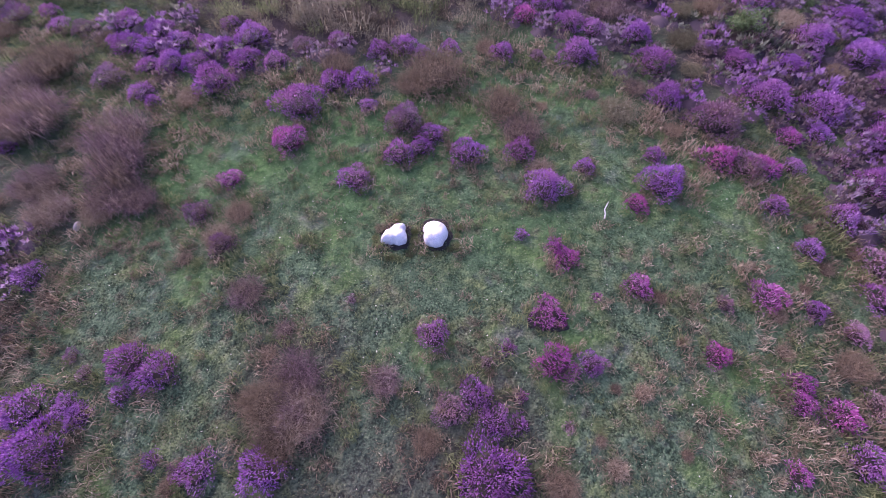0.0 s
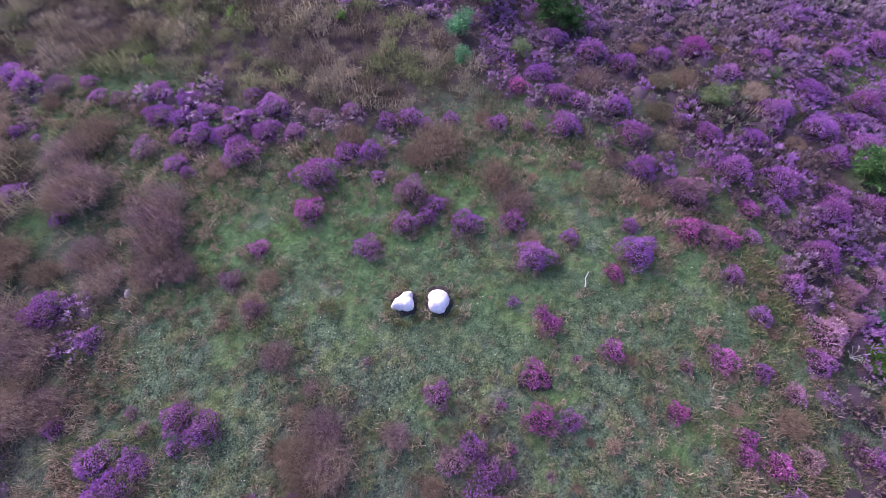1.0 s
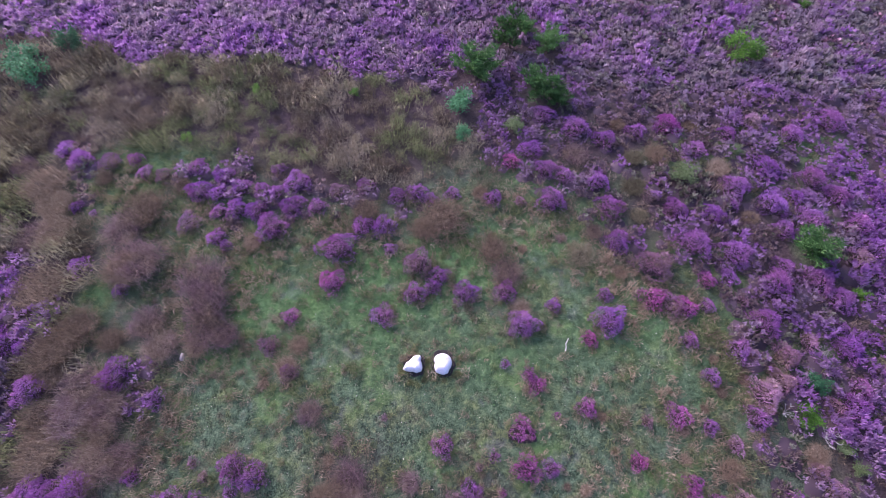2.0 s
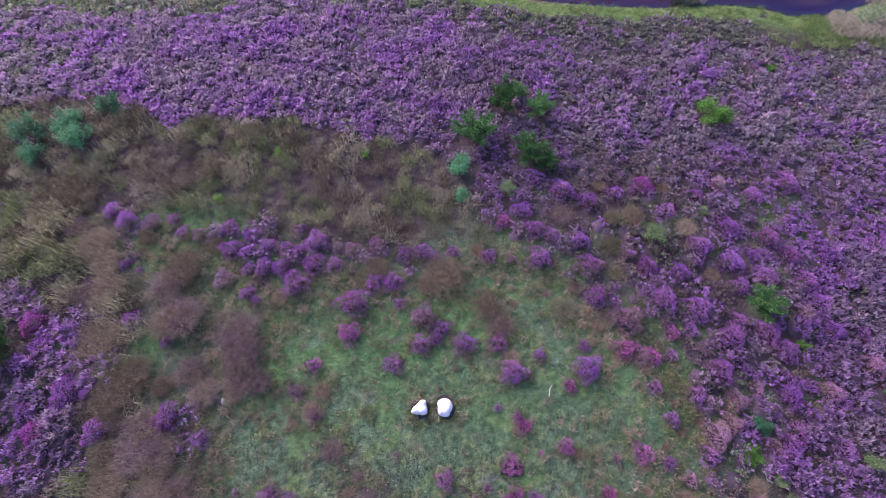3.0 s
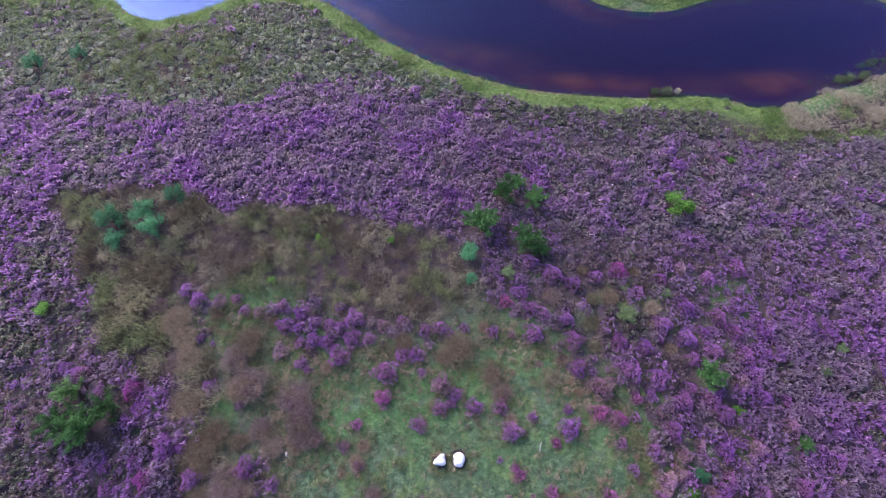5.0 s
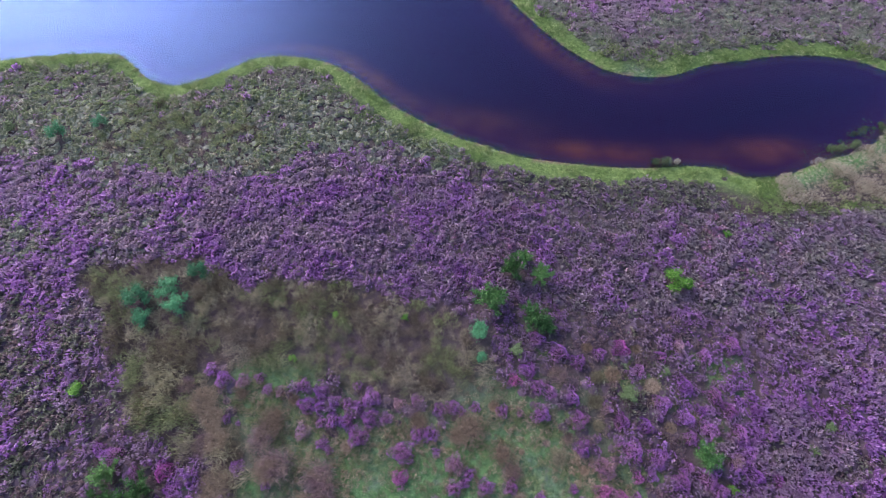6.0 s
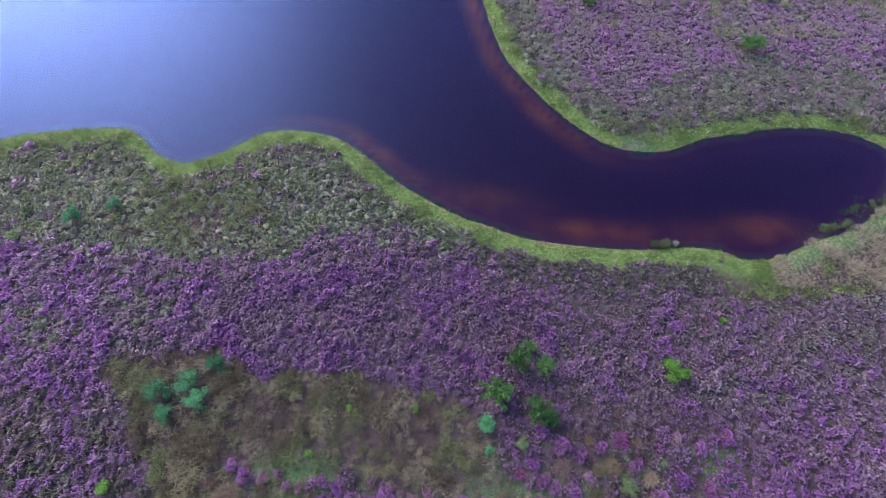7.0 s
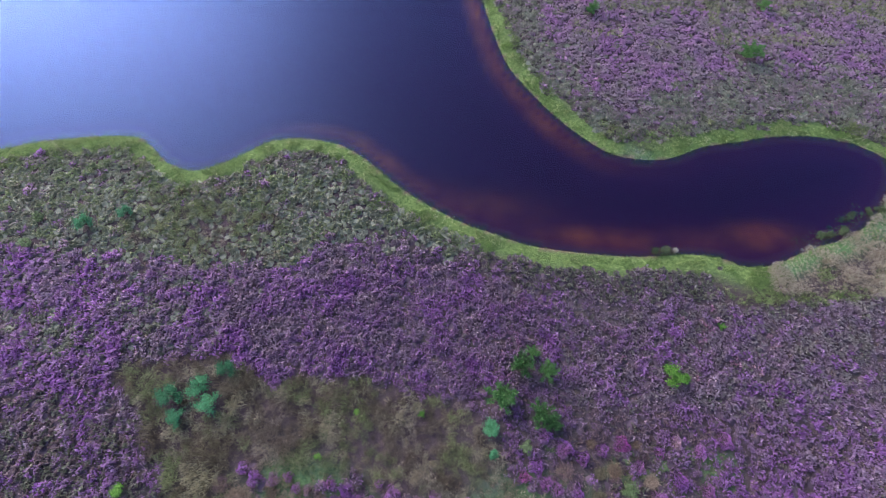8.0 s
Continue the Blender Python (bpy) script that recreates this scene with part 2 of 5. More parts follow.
def ground_mat():
    """Mossy turf where the attribute 'turf' is high, dark litter under the heath, red-brown peat on the pond's bed."""
    m, nodes, links, b = tree_of("heath_ground")
    turf = nodes.new("ShaderNodeAttribute")
    turf.attribute_name = "turf"
    bed = nodes.new("ShaderNodeAttribute")
    bed.attribute_name = "bed"
    n2, n3 = (noise_tex(nodes, links, s, d) for s, d in ((4.5, 6), (28, 6)))
    grain_shade = mixed(nodes, links, 0.6, n2, n3)
    # The dark ends of these ramps paint the shade among small tufts.
    moss = ramp(nodes, links, grain_shade, [(0.40, (0.020, 0.034, 0.020)), (0.5, (0.060, 0.098, 0.056)), (0.61, (0.118, 0.17, 0.10))])
    grass = ramp(nodes, links, grain_shade, [(0.41, (0.028, 0.034, 0.015)), (0.5, (0.092, 0.108, 0.046)), (0.60, (0.175, 0.195, 0.09))])
    earth = ramp(nodes, links, grain_shade, [(0.41, (0.038, 0.03, 0.021)), (0.5, (0.108, 0.09, 0.062)), (0.60, (0.20, 0.175, 0.12))])
    green = mixed(nodes, links, ramp(nodes, links, noise_tex(nodes, links, 1.1, 5, 0.62), [(0.47, (0, 0, 0)), (0.62, (0.85, 0.85, 0.85))]), moss, grass)
    lush = ramp(nodes, links, noise_tex(nodes, links, 0.55, 4, 0.6), [(0.54, (0, 0, 0)), (0.70, (0.8, 0.8, 0.8))])
    green = mixed(nodes, links, lush, green, (0.085, 0.17, 0.055))
    fresh = nodes.new("ShaderNodeAttribute")
    fresh.attribute_name = "lush"
    meadow = ramp(nodes, links, n2, [(0.3, (0.036, 0.085, 0.028)), (0.7, (0.088, 0.185, 0.06))])
    green = mixed(nodes, links, fresh.outputs["Fac"], green, meadow)
    sward = mixed(nodes, links, ramp(nodes, links, noise_tex(nodes, links, 1.7, 6, 0.65), [(0.55, (0, 0, 0)), (0.69, (0.75, 0.75, 0.75))]), green, earth)
    lichen = ramp(nodes, links, noise_tex(nodes, links, 0.95, 6, 0.65), [(0.56, (0, 0, 0)), (0.70, (0.45, 0.45, 0.45))])
    sward = mixed(nodes, links, lichen, sward, ramp(nodes, links, n3, [(0.3, (0.09, 0.095, 0.10)), (0.7, (0.19, 0.19, 0.19))]))
    speck = ramp(nodes, links, noise_tex(nodes, links, 40, 3), [(0.63, (0, 0, 0)), (0.72, (1, 1, 1))])
    sward = mixed(nodes, links, speck, sward, (0.29, 0.30, 0.2))
    litter = ramp(nodes, links, n3, [(0.3, (0.034, 0.024, 0.026)), (0.7, (0.088, 0.062, 0.066))])
    land = mixed(nodes, links, turf.outputs["Fac"], litter, sward)
    away = nodes.new("ShaderNodeAttribute")
    away.attribute_name = "away"
    heath = ramp(nodes, links, mixed(nodes, links, 0.5, noise_tex(nodes, links, 0.25, 5), noise_tex(nodes, links, 2.6, 4)),
                 [(0.38, (0.055, 0.048, 0.034)), (0.47, (0.095, 0.072, 0.078)), (0.54, (0.125, 0.066, 0.128)), (0.64, (0.11, 0.10, 0.07))])
    land = mixed(nodes, links, away.outputs["Fac"], land, heath)
    margin = nodes.new("ShaderNodeAttribute")
    margin.attribute_name = "margin"
    verge = ramp(nodes, links, n2, [(0.3, (0.055, 0.095, 0.025)), (0.7, (0.15, 0.21, 0.065))])
    land = mixed(nodes, links, margin.outputs["Fac"], land, verge)
    iron = nodes.new("ShaderNodeAttribute")
    iron.attribute_name = "iron"
    rust = ramp(nodes, links, noise_tex(nodes, links, 0.35, 4), [(0.3, (0.36, 0.10, 0.045)), (0.65, (0.82, 0.30, 0.04))])
    mud = ramp(nodes, links, bed.outputs["Fac"], [(0.06, (0.17, 0.085, 0.085)), (0.09, (0.12, 0.02, 0.07)), (0.3, (0.085, 0.010, 0.06)), (0.8, (0.065, 0.006, 0.050))])
    deep = mixed(nodes, links, iron.outputs["Fac"], mud, rust)
    wet = ramp(nodes, links, bed.outputs["Fac"], [(0.0, (0, 0, 0)), (0.06, (1, 1, 1))])
    links.new(mixed(nodes, links, wet, land, deep), b.inputs["Base Color"])
    b.inputs["Roughness"].default_value = 0.95
    b.inputs["Specular IOR Level"].default_value = 0.1
    bump = nodes.new("ShaderNodeBump")
    bump.inputs["Strength"].default_value, bump.inputs["Distance"].default_value = 0.9, 0.12
    links.new(mixed(nodes, links, 0.3, noise_tex(nodes, links, 9, 4), n3), bump.inputs["Height"])
    links.new(bump.outputs[0], b.inputs["Normal"])
    return m


def water_mat():
    m, nodes, links, b = tree_of("peat_water")
    nodes.remove(b)
    out = nodes["Material Output"]
    clear = nodes.new("ShaderNodeBsdfTransparent")
    clear.inputs["Color"].default_value = (0.75, 0.62, 0.80, 1)
    gloss = nodes.new("ShaderNodeBsdfGlossy")
    gloss.inputs["Roughness"].default_value = 0.41
    gloss.inputs["Color"].default_value = (0.29, 0.47, 1.0, 1)
    fres = nodes.new("ShaderNodeFresnel")
    fres.inputs["IOR"].default_value = 1.36
    mix = nodes.new("ShaderNodeMixShader")
    links.new(fres.outputs[0], mix.inputs[0])
    links.new(clear.outputs[0], mix.inputs[1])
    links.new(gloss.outputs[0], mix.inputs[2])
    links.new(mix.outputs[0], out.inputs["Surface"])
    return m


# ---- plan of the place ----
NEAR_SHORE = [(-42.0, 27.2), (-37.3, 28.2), (-35.2, 29.2), (-31.4, 29.8), (-27.6, 30.4), (-25.8, 29.2), (-24.4, 28.0), (-22.7, 27.4), (-20.9, 27.9),
              (-19.2, 29.0), (-17.2, 30.6), (-15.1, 31.0), (-11.8, 30.6), (-9.4, 29.1), (-7.1, 27.2), (-4.5, 25.6), (-2.1, 24.4),
              (0.2, 23.7), (2.9, 22.9), (6.7, 22.7), (10.2, 22.7), (12.5, 23.2), (15.2, 23.2), (16.6, 22.5), (18.1, 22.5),
              (19.7, 23.1), (21.1, 24.0), (23.6, 24.8), (25.9, 26.1), (27.6, 27.8), (28.8, 29.5)]
FAR_SHORE = [(29.6, 31.6), (28.4, 32.6), (26.5, 33.4), (23.6, 33.6), (20.9, 33.3), (18.2, 32.5), (15.5, 32.0), (13.6, 30.8), (11.5, 30.4),
             (9.0, 30.6), (6.9, 31.8), (4.7, 33.8), (2.7, 36.2), (0.6, 39.1), (-0.6, 42.9), (-1.8, 47.1)]
OPEN_END = [(-3.5, 56), (-2, 72), (-12, 94), (-42, 104), (-76, 90), (-86, 60), (-72, 38), (-52, 29)]
BROWN_BELT = [(-21.4, 12.3), (-16.4, 13.3), (-11.0, 13.6), (-5.8, 13.0), (-2.8, 12.5), (-0.5, 11.6), (1.1, 9.6), (1.8, 8.1), (0.7, 7.3),
              (-2.1, 6.8), (-4.3, 7.7), (-8.8, 7.7), (-11.0, 8.1), (-14.0, 8.4), (-14.1, 7.2), (-11.9, 5.4), (-10.2, 3.7), (-11.1, 2.8),
              (-13.0, 2.7), (-15.2, 3.4), (-17.9, 6.5)]
BROWN_WEST = [(-11.9, 1.8), (-10.7, 2.9), (-9.1, 3.0), (-7.2, 1.6), (-8.6, 1.1), (-7.7, 0.1), (-7.0, -1.2), (-6.4, -2.0), (-10.2, -2.4), (-11.3, -0.2)]
OLIVE_HEATH = [(-46, 25), (-38.6, 26.4), (-34.1, 27.5), (-26.6, 28.0), (-23.0, 26.1), (-18.7, 26.9), (-16.6, 28.5), (-12.0, 28.6), (-8.8, 26.6),
               (-2.9, 23.4), (-1.0, 22.3), (-3.6, 21.7), (-7.1, 22.5), (-10.5, 22.2), (-13.3, 20.8), (-17.7, 19.9), (-21.3, 19.3),
               (-24.6, 20.0), (-28.4, 20.2), (-33.0, 20.1), (-44, 19)]
CLEARING = [(-9.4, -6.0), (-6.4, -2.5), (-7.4, -0.4), (-7.7, 0.5), (-6.9, 1.4), (-7.5, 2.6), (-9.0, 3.6), (-9.4, 5.0), (-11.6, 6.6), (-12.0, 7.3), (-10.6, 7.3),
            (-8.6, 6.3), (-6.0, 4.9), (-5.0, 5.4), (-3.3, 5.9), (-0.7, 6.0), (0.8, 6.8), (2.3, 7.3), (3.7, 6.8), (4.6, 5.5), (7.1, 4.2),
            (8.0, 2.2), (8.2, 0.6), (7.6, -1.0), (8.0, -6.0)]
DEAD_REED = [(18.6, 22.0), (20.1, 23.0), (21.6, 23.7), (23.0, 24.3), (25.4, 25.3), (27.2, 27.0), (29.2, 29.0), (32.0, 28.0), (30.0, 22.0), (25.5, 21.2), (22.3, 21.0), (19.0, 20.8)]
GREEN_STRIP = [(13.9, 22.1), (15.9, 21.9), (18.5, 21.8), (19.0, 20.8), (26.8, 21.6), (31.5, 22.6), (31.5, 21.6), (26.6, 20.9), (22.4, 20.4), (18.1, 19.9), (15.8, 19.2), (14.3, 20.9)]
OLIVE_MOOR = [(-26.0, 25.0), (-22.4, 26.4), (-16.1, 26.0), (-12.9, 23.2), (-14.9, 20.9), (-19.6, 19.8), (-24.1, 20.7), (-26.4, 22.7)]
WEED_BED = [(19.3, 22.8), (22.0, 24.5), (24.4, 24.9), (27.2, 27.6), (25.8, 27.6), (23.1, 25.8), (19.9, 24.0)]


def smooth_ring(pts, rounds=2):
    p = np.array(pts, float)
    for _ in range(rounds):
        q = np.roll(p, -1, 0)
        p = np.stack([0.75 * p + 0.25 * q, 0.25 * p + 0.75 * q], 1).reshape(-1, 2)
    return p


LAKE = smooth_ring(NEAR_SHORE + FAR_SHORE + OPEN_END)


def signed(ring, x, y):
    """Distance to a closed outline, positive inside."""
    p = np.asarray(ring, float)
    q = np.roll(p, -1, 0)
    best, inside = np.full(x.shape, 1e9), np.zeros(x.shape, bool)
    for (ax, ay), (bx, by) in zip(p, q):
        dx, dy = bx - ax, by - ay
        t = np.clip(((x - ax) * dx + (y - ay) * dy) / (dx * dx + dy * dy + 1e-12), 0, 1)
        best = np.minimum(best, (x - ax - t * dx) ** 2 + (y - ay - t * dy) ** 2)
        if abs(dy) > 1e-9:
            inside ^= ((ay > y) != (by > y)) & (x < ax + (y - ay) * dx / dy)
    return np.where(inside, 1, -1) * np.sqrt(best)


def lattice(x, y, size, seed):
    """Smooth value noise, 0 to 1."""
    u, v = np.asarray(x, float) / size + 137.3, np.asarray(y, float) / size + 211.7
    i, j = np.floor(u).astype(int), np.floor(v).astype(int)
    fu, fv = u - i, v - j
    fu, fv = fu * fu * (3 - 2 * fu), fv * fv * (3 - 2 * fv)
    table = np.random.RandomState(seed).rand(256, 256)
    at = lambda a, b: table[a % 256, b % 256]
    return (at(i, j) * (1 - fu) + at(i + 1, j) * fu) * (1 - fv) + (at(i, j + 1) * (1 - fu) + at(i + 1, j + 1) * fu) * fv


def step(v, lo, hi):
    t = np.clip((v - lo) / (hi - lo), 0, 1)
    return t * t * (3 - 2 * t)


WATER_Z = -0.12


def height(x, y):
    x, y = np.asarray(x, float), np.asarray(y, float)
    s = signed(LAKE, x, y)
    land = 0.10 * (lattice(x, y, 5, 3) - 0.5) + 0.05 * (lattice(x, y, 1.2, 4) - 0.5)
    land = WATER_Z - 0.02 + (0.16 + land) * step(-s, -0.1, 1.3)
    bed = WATER_Z - 0.02 - 0.25 * step(s, 0, 1.5) - 1.0 * step(s, 1.0, 7.0)
    return np.where(s > 0, bed, land)


def west_gap(x, y):
    """Turf between the tussocks west of the clearing, and openings on its east side."""
    west = step(lattice(x, y, 1.1, 41), 0.52, 0.62) * (x < -8) * (x > -14) * (y < 8.5) * (y > -7)
    east = 0.8 * step(lattice(x, y, 1.3, 43), 0.42, 0.62) * (x > 3) * (x < 14) * (y < 11) * (y > -7)
    return np.maximum(west, east)


def lush_turf(x, y):
    """How fresh the turf is: greener over the northern half of the clearing."""
    return step(y, -0.5, 3.0) * (0.35 + 0.65 * step(lattice(x, y, 1.4, 59), 0.3, 0.75))


def iron_bed(x, y, s):
    """Where the pond's bed is stained rust-red, close to its banks."""
    v = np.zeros(x.shape)
    for cx, cy, rx, ry, k in ((7.4, 23.9, 3.6, 0.8, 0.7), (18.8, 24.9, 2.4, 0.9, 0.75), (-1.5, 25.6, 5.0, 1.8, 0.22), (14.5, 24.1, 4.0, 1.0, 0.2)):
        v = np.maximum(v, k * np.exp(-((x - cx) / rx) ** 2 - ((y - cy) / ry) ** 2))
    north = 0.5 * np.exp(-((x - 3.2) / 4.5) ** 2) * (y > 29) + 0.55 * np.exp(-((x + 2.5) / 2.5) ** 2) * (y > 37)
    south = 0.5 * np.exp(-((x + 9.5) / 5.0) ** 2) * (y < 33)
    v = np.maximum(v, (north + south) * step(s, 0.1, 0.5) * (1 - step(s, 0.6, 2.0)))
    return (1 - (1 - np.clip(v, 0, 1)) ** 1.7) * (s > 0) * (0.6 + 0.5 * lattice(x, y, 1.6, 61))


def gz(x, y):
    return float(height(np.array([x]), np.array([y]))[0])


# ---- builders ----
def part(name, bm, material, parent=None, label=""):
    me = bpy.data.meshes.new(name)
    if isinstance(bm, tuple):
        me.from_pydata(bm[0], [], bm[1])
    else:
        bm.to_mesh(me)
        bm.free()
    me.materials.append(material)
    ob = new(name, me)
    ob.parent = parent
    if label:
        tagged(ob, label)
    return ob


def mesh_from(name, verts, tris, material, tone=None, core=None, inner=None):
    """One mesh out of arrays of corners and triangles; faces where core is set are inner twigs, coloured as shaded
    unless inner is given.
    """
    me = bpy.data.meshes.new(name)
    me.vertices.add(len(verts))
    me.vertices.foreach_set("co", np.asarray(verts, np.float32).ravel())
    me.loops.add(3 * len(tris))
    me.loops.foreach_set("vertex_index", np.asarray(tris, np.int32).ravel())
    me.polygons.add(len(tris))
    me.polygons.foreach_set("loop_start", np.arange(0, 3 * len(tris), 3, dtype=np.int32))
    me.update(calc_edges=True)
    if tone is not None:
        me.attributes.new("tone", "FLOAT", "POINT").data.foreach_set("value", np.asarray(tone, np.float32))
    me.materials.append(material)
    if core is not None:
        me.materials.append(inner or SHADED_CORE)
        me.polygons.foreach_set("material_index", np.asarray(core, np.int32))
    return me


def sprigs(rng, count, radius, tall, length, width, dome=0.55, tips=0):
    """Pointed flower spikes over a dome: three-sided, leaning outward. tips: how many shoots they gather round, 0 for none."""
    many = tips or count
    ang = rng.rand(many) * 2 * np.pi
    k = np.sqrt(rng.rand(many))
    wob = 1 + 0.20 * np.sin(ang * 3 + rng.rand() * 6) + 0.13 * np.sin(ang * 5 + rng.rand() * 6)
    lift = 0.72 + 0.4 * rng.rand(many)
    r = radius * k * wob
    base = np.stack([r * np.cos(ang), r * np.sin(ang), tall * (1 - k ** 2) ** dome * lift - 0.3 * length], 1)
    way = np.stack([k * np.cos(ang), k * np.sin(ang), 0.75 + 0 * k], 1)
    loose = 0.35
    if tips:
        of = rng.randint(0, many, count)
        fan = rng.randn(count, 3)
        fan[:, 2] = np.abs(fan[:, 2]) * 0.6
        base, way, loose = base[of] + fan * length * 0.42, way[of] + fan * 0.45, 0.5
    way = way + loose * (rng.rand(count, 3) - 0.5)
    way /= np.linalg.norm(way, axis=1)[:, None]
    side = np.cross(way, rng.rand(count, 3) - 0.5)
    side /= np.linalg.norm(side, axis=1)[:, None]
    other = np.cross(way, side)
    ln = length * (0.6 + 0.8 * rng.rand(count))[:, None]
    w = width * (0.7 + 0.6 * rng.rand(count))[:, None]
    mid = base + way * ln * 0.35
    c = [mid + w * (math.cos(a) * side + math.sin(a) * other) for a in (0, 2.094, 4.189)]
    v = np.stack(c + [base + way * ln, base], 1).reshape(-1, 3)
    o = 5 * np.arange(count)[:, None]
    t = np.concatenate([o + np.array([f]) for f in ((0, 1, 3), (1, 2, 3), (2, 0, 3), (1, 0, 4), (2, 1, 4), (0, 2, 4))], 0)
    v[:, 2] = np.maximum(v[:, 2], 0.0)
    return v, t


def spikes(rng, count, radius, tall, length, width, tips=0):
    """The same as folded spikes of two faces, for bushes and the wide field."""
    v, t = sprigs(rng, count, radius, tall, length, width, tips=tips)
    v = v.reshape(-1, 5, 3)
    v[:, :3] += (v[:, 4:5] - v[:, :3]) * 0.3
    o = 4 * np.arange(count)[:, None]
    t = np.concatenate([o + np.array([f]) for f in ((0, 1, 3), (1, 2, 3))], 0)
    return v[:, :4].reshape(-1, 3), t


def blades(rng, count, foot, spread, tall, width, droop=0.35, bend=0.92):
    """Arching grass blades: a ribbon that swells to the bend and tapers to the tip."""
    ang = rng.rand(count) * 2 * np.pi
    f = foot * np.sqrt(rng.rand(count))
    fa = rng.rand(count) * 2 * np.pi
    base = np.stack([f * np.cos(fa), f * np.sin(fa), np.zeros(count)], 1)
    out = np.stack([np.cos(ang), np.sin(ang), np.zeros(count)], 1)
    k = (0.15 + 0.85 * rng.rand(count))[:, None]
    h = (tall * (0.6 + 0.5 * rng.rand(count)))[:, None] * (1.1 - 0.45 * k)
    up = np.array([0, 0, 1.0])
    mid = base + out * spread * k * 0.36 + up * h * bend
    tip = base + out * spread * k + up * h * (1 - droop * k)
    side = np.stack([-np.sin(ang), np.cos(ang), np.zeros(count)], 1) * width * (0.7 + 0.6 * rng.rand(count))[:, None]
    twist = (rng.rand(count, 1) - 0.5) * width
    v = np.stack([base, mid - side / 2 + up * twist, mid + side / 2 - up * twist, tip], 1).reshape(-1, 3)
    o = 4 * np.arange(count)[:, None]
    t = np.concatenate([o + np.array([g]) for g in ((0, 2, 1), (1, 2, 3))], 0)
    return v, t


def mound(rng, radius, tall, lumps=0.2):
    """A lumpy low dome of twigs that stands for the shaded inside of a bush."""
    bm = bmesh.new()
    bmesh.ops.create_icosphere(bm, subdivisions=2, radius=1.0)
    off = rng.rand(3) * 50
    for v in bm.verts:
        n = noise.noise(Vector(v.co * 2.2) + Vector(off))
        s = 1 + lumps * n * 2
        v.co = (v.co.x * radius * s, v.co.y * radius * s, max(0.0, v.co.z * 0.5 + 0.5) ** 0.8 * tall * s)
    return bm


def scatter(name, templates, x, y, size, tone, material, label, category, spin_seed, group=None, core=0, afloat=False, inner=None):
    """Many plants nobody could count, joined into one mesh. group: which set of templates each one takes."""
    rng = np.random.RandomState(spin_seed)
    z = np.full(len(x), WATER_Z + 0.01) if afloat else height(x, y)
    sets = templates if group is not None else [templates]
    group = np.zeros(len(x), int) if group is None else group
    vs, ts, tn, cs, base = [], [], [], [], 0
    for g, some in enumerate(sets):
        pick = np.where(group == g, rng.randint(0, len(some), len(x)), -1)
        for k, (v, t, *tones) in enumerate(some):
            w = np.nonzero(pick == k)[0]
            if not len(w):
                continue
            a = rng.rand(len(w)) * 2 * np.pi
            c, s, sz = np.cos(a)[:, None], np.sin(a)[:, None], size[w][:, None]
            tall = (0.75 + 0.5 * rng.rand(len(w)))[:, None]
            px = (v[None, :, 0] * c - v[None, :, 1] * s) * sz + x[w][:, None]
            py = (v[None, :, 0] * s + v[None, :, 1] * c) * sz + y[w][:, None]
            pz = v[None, :, 2] * sz * tall + z[w][:, None] - 0.01
            vs.append(np.stack([px, py, pz], 2).reshape(-1, 3))
            ts.append((t[None] + len(v) * np.arange(len(w))[:, None, None]).reshape(-1, 3) + base)
            own = np.repeat(tone[w], len(v))
            tn.append(0.45 * own + 0.55 * np.tile(tones[0], len(w)) if tones else own)
            cs.append(np.tile(np.arange(len(t)) >= len(t) - core, len(w)))
            base += len(v) * len(w)
    me = mesh_from(name, np.concatenate(vs), np.concatenate(ts), material, np.concatenate(tn), np.concatenate(cs) if core else None, inner)
    return tagged(new(name, me), label, category, kind="stuff")


# ---- ground, one sheet to the horizon, and the water ----
def axis(lo, hi, fine, reach):
    core = np.arange(lo, hi + fine / 2, fine)
    grow = fine * 1.35 ** np.arange(1, 27)
    outer = np.cumsum(grow)
    outer = outer[outer < reach]
    return np.concatenate([lo - outer[::-1], core, hi + outer])


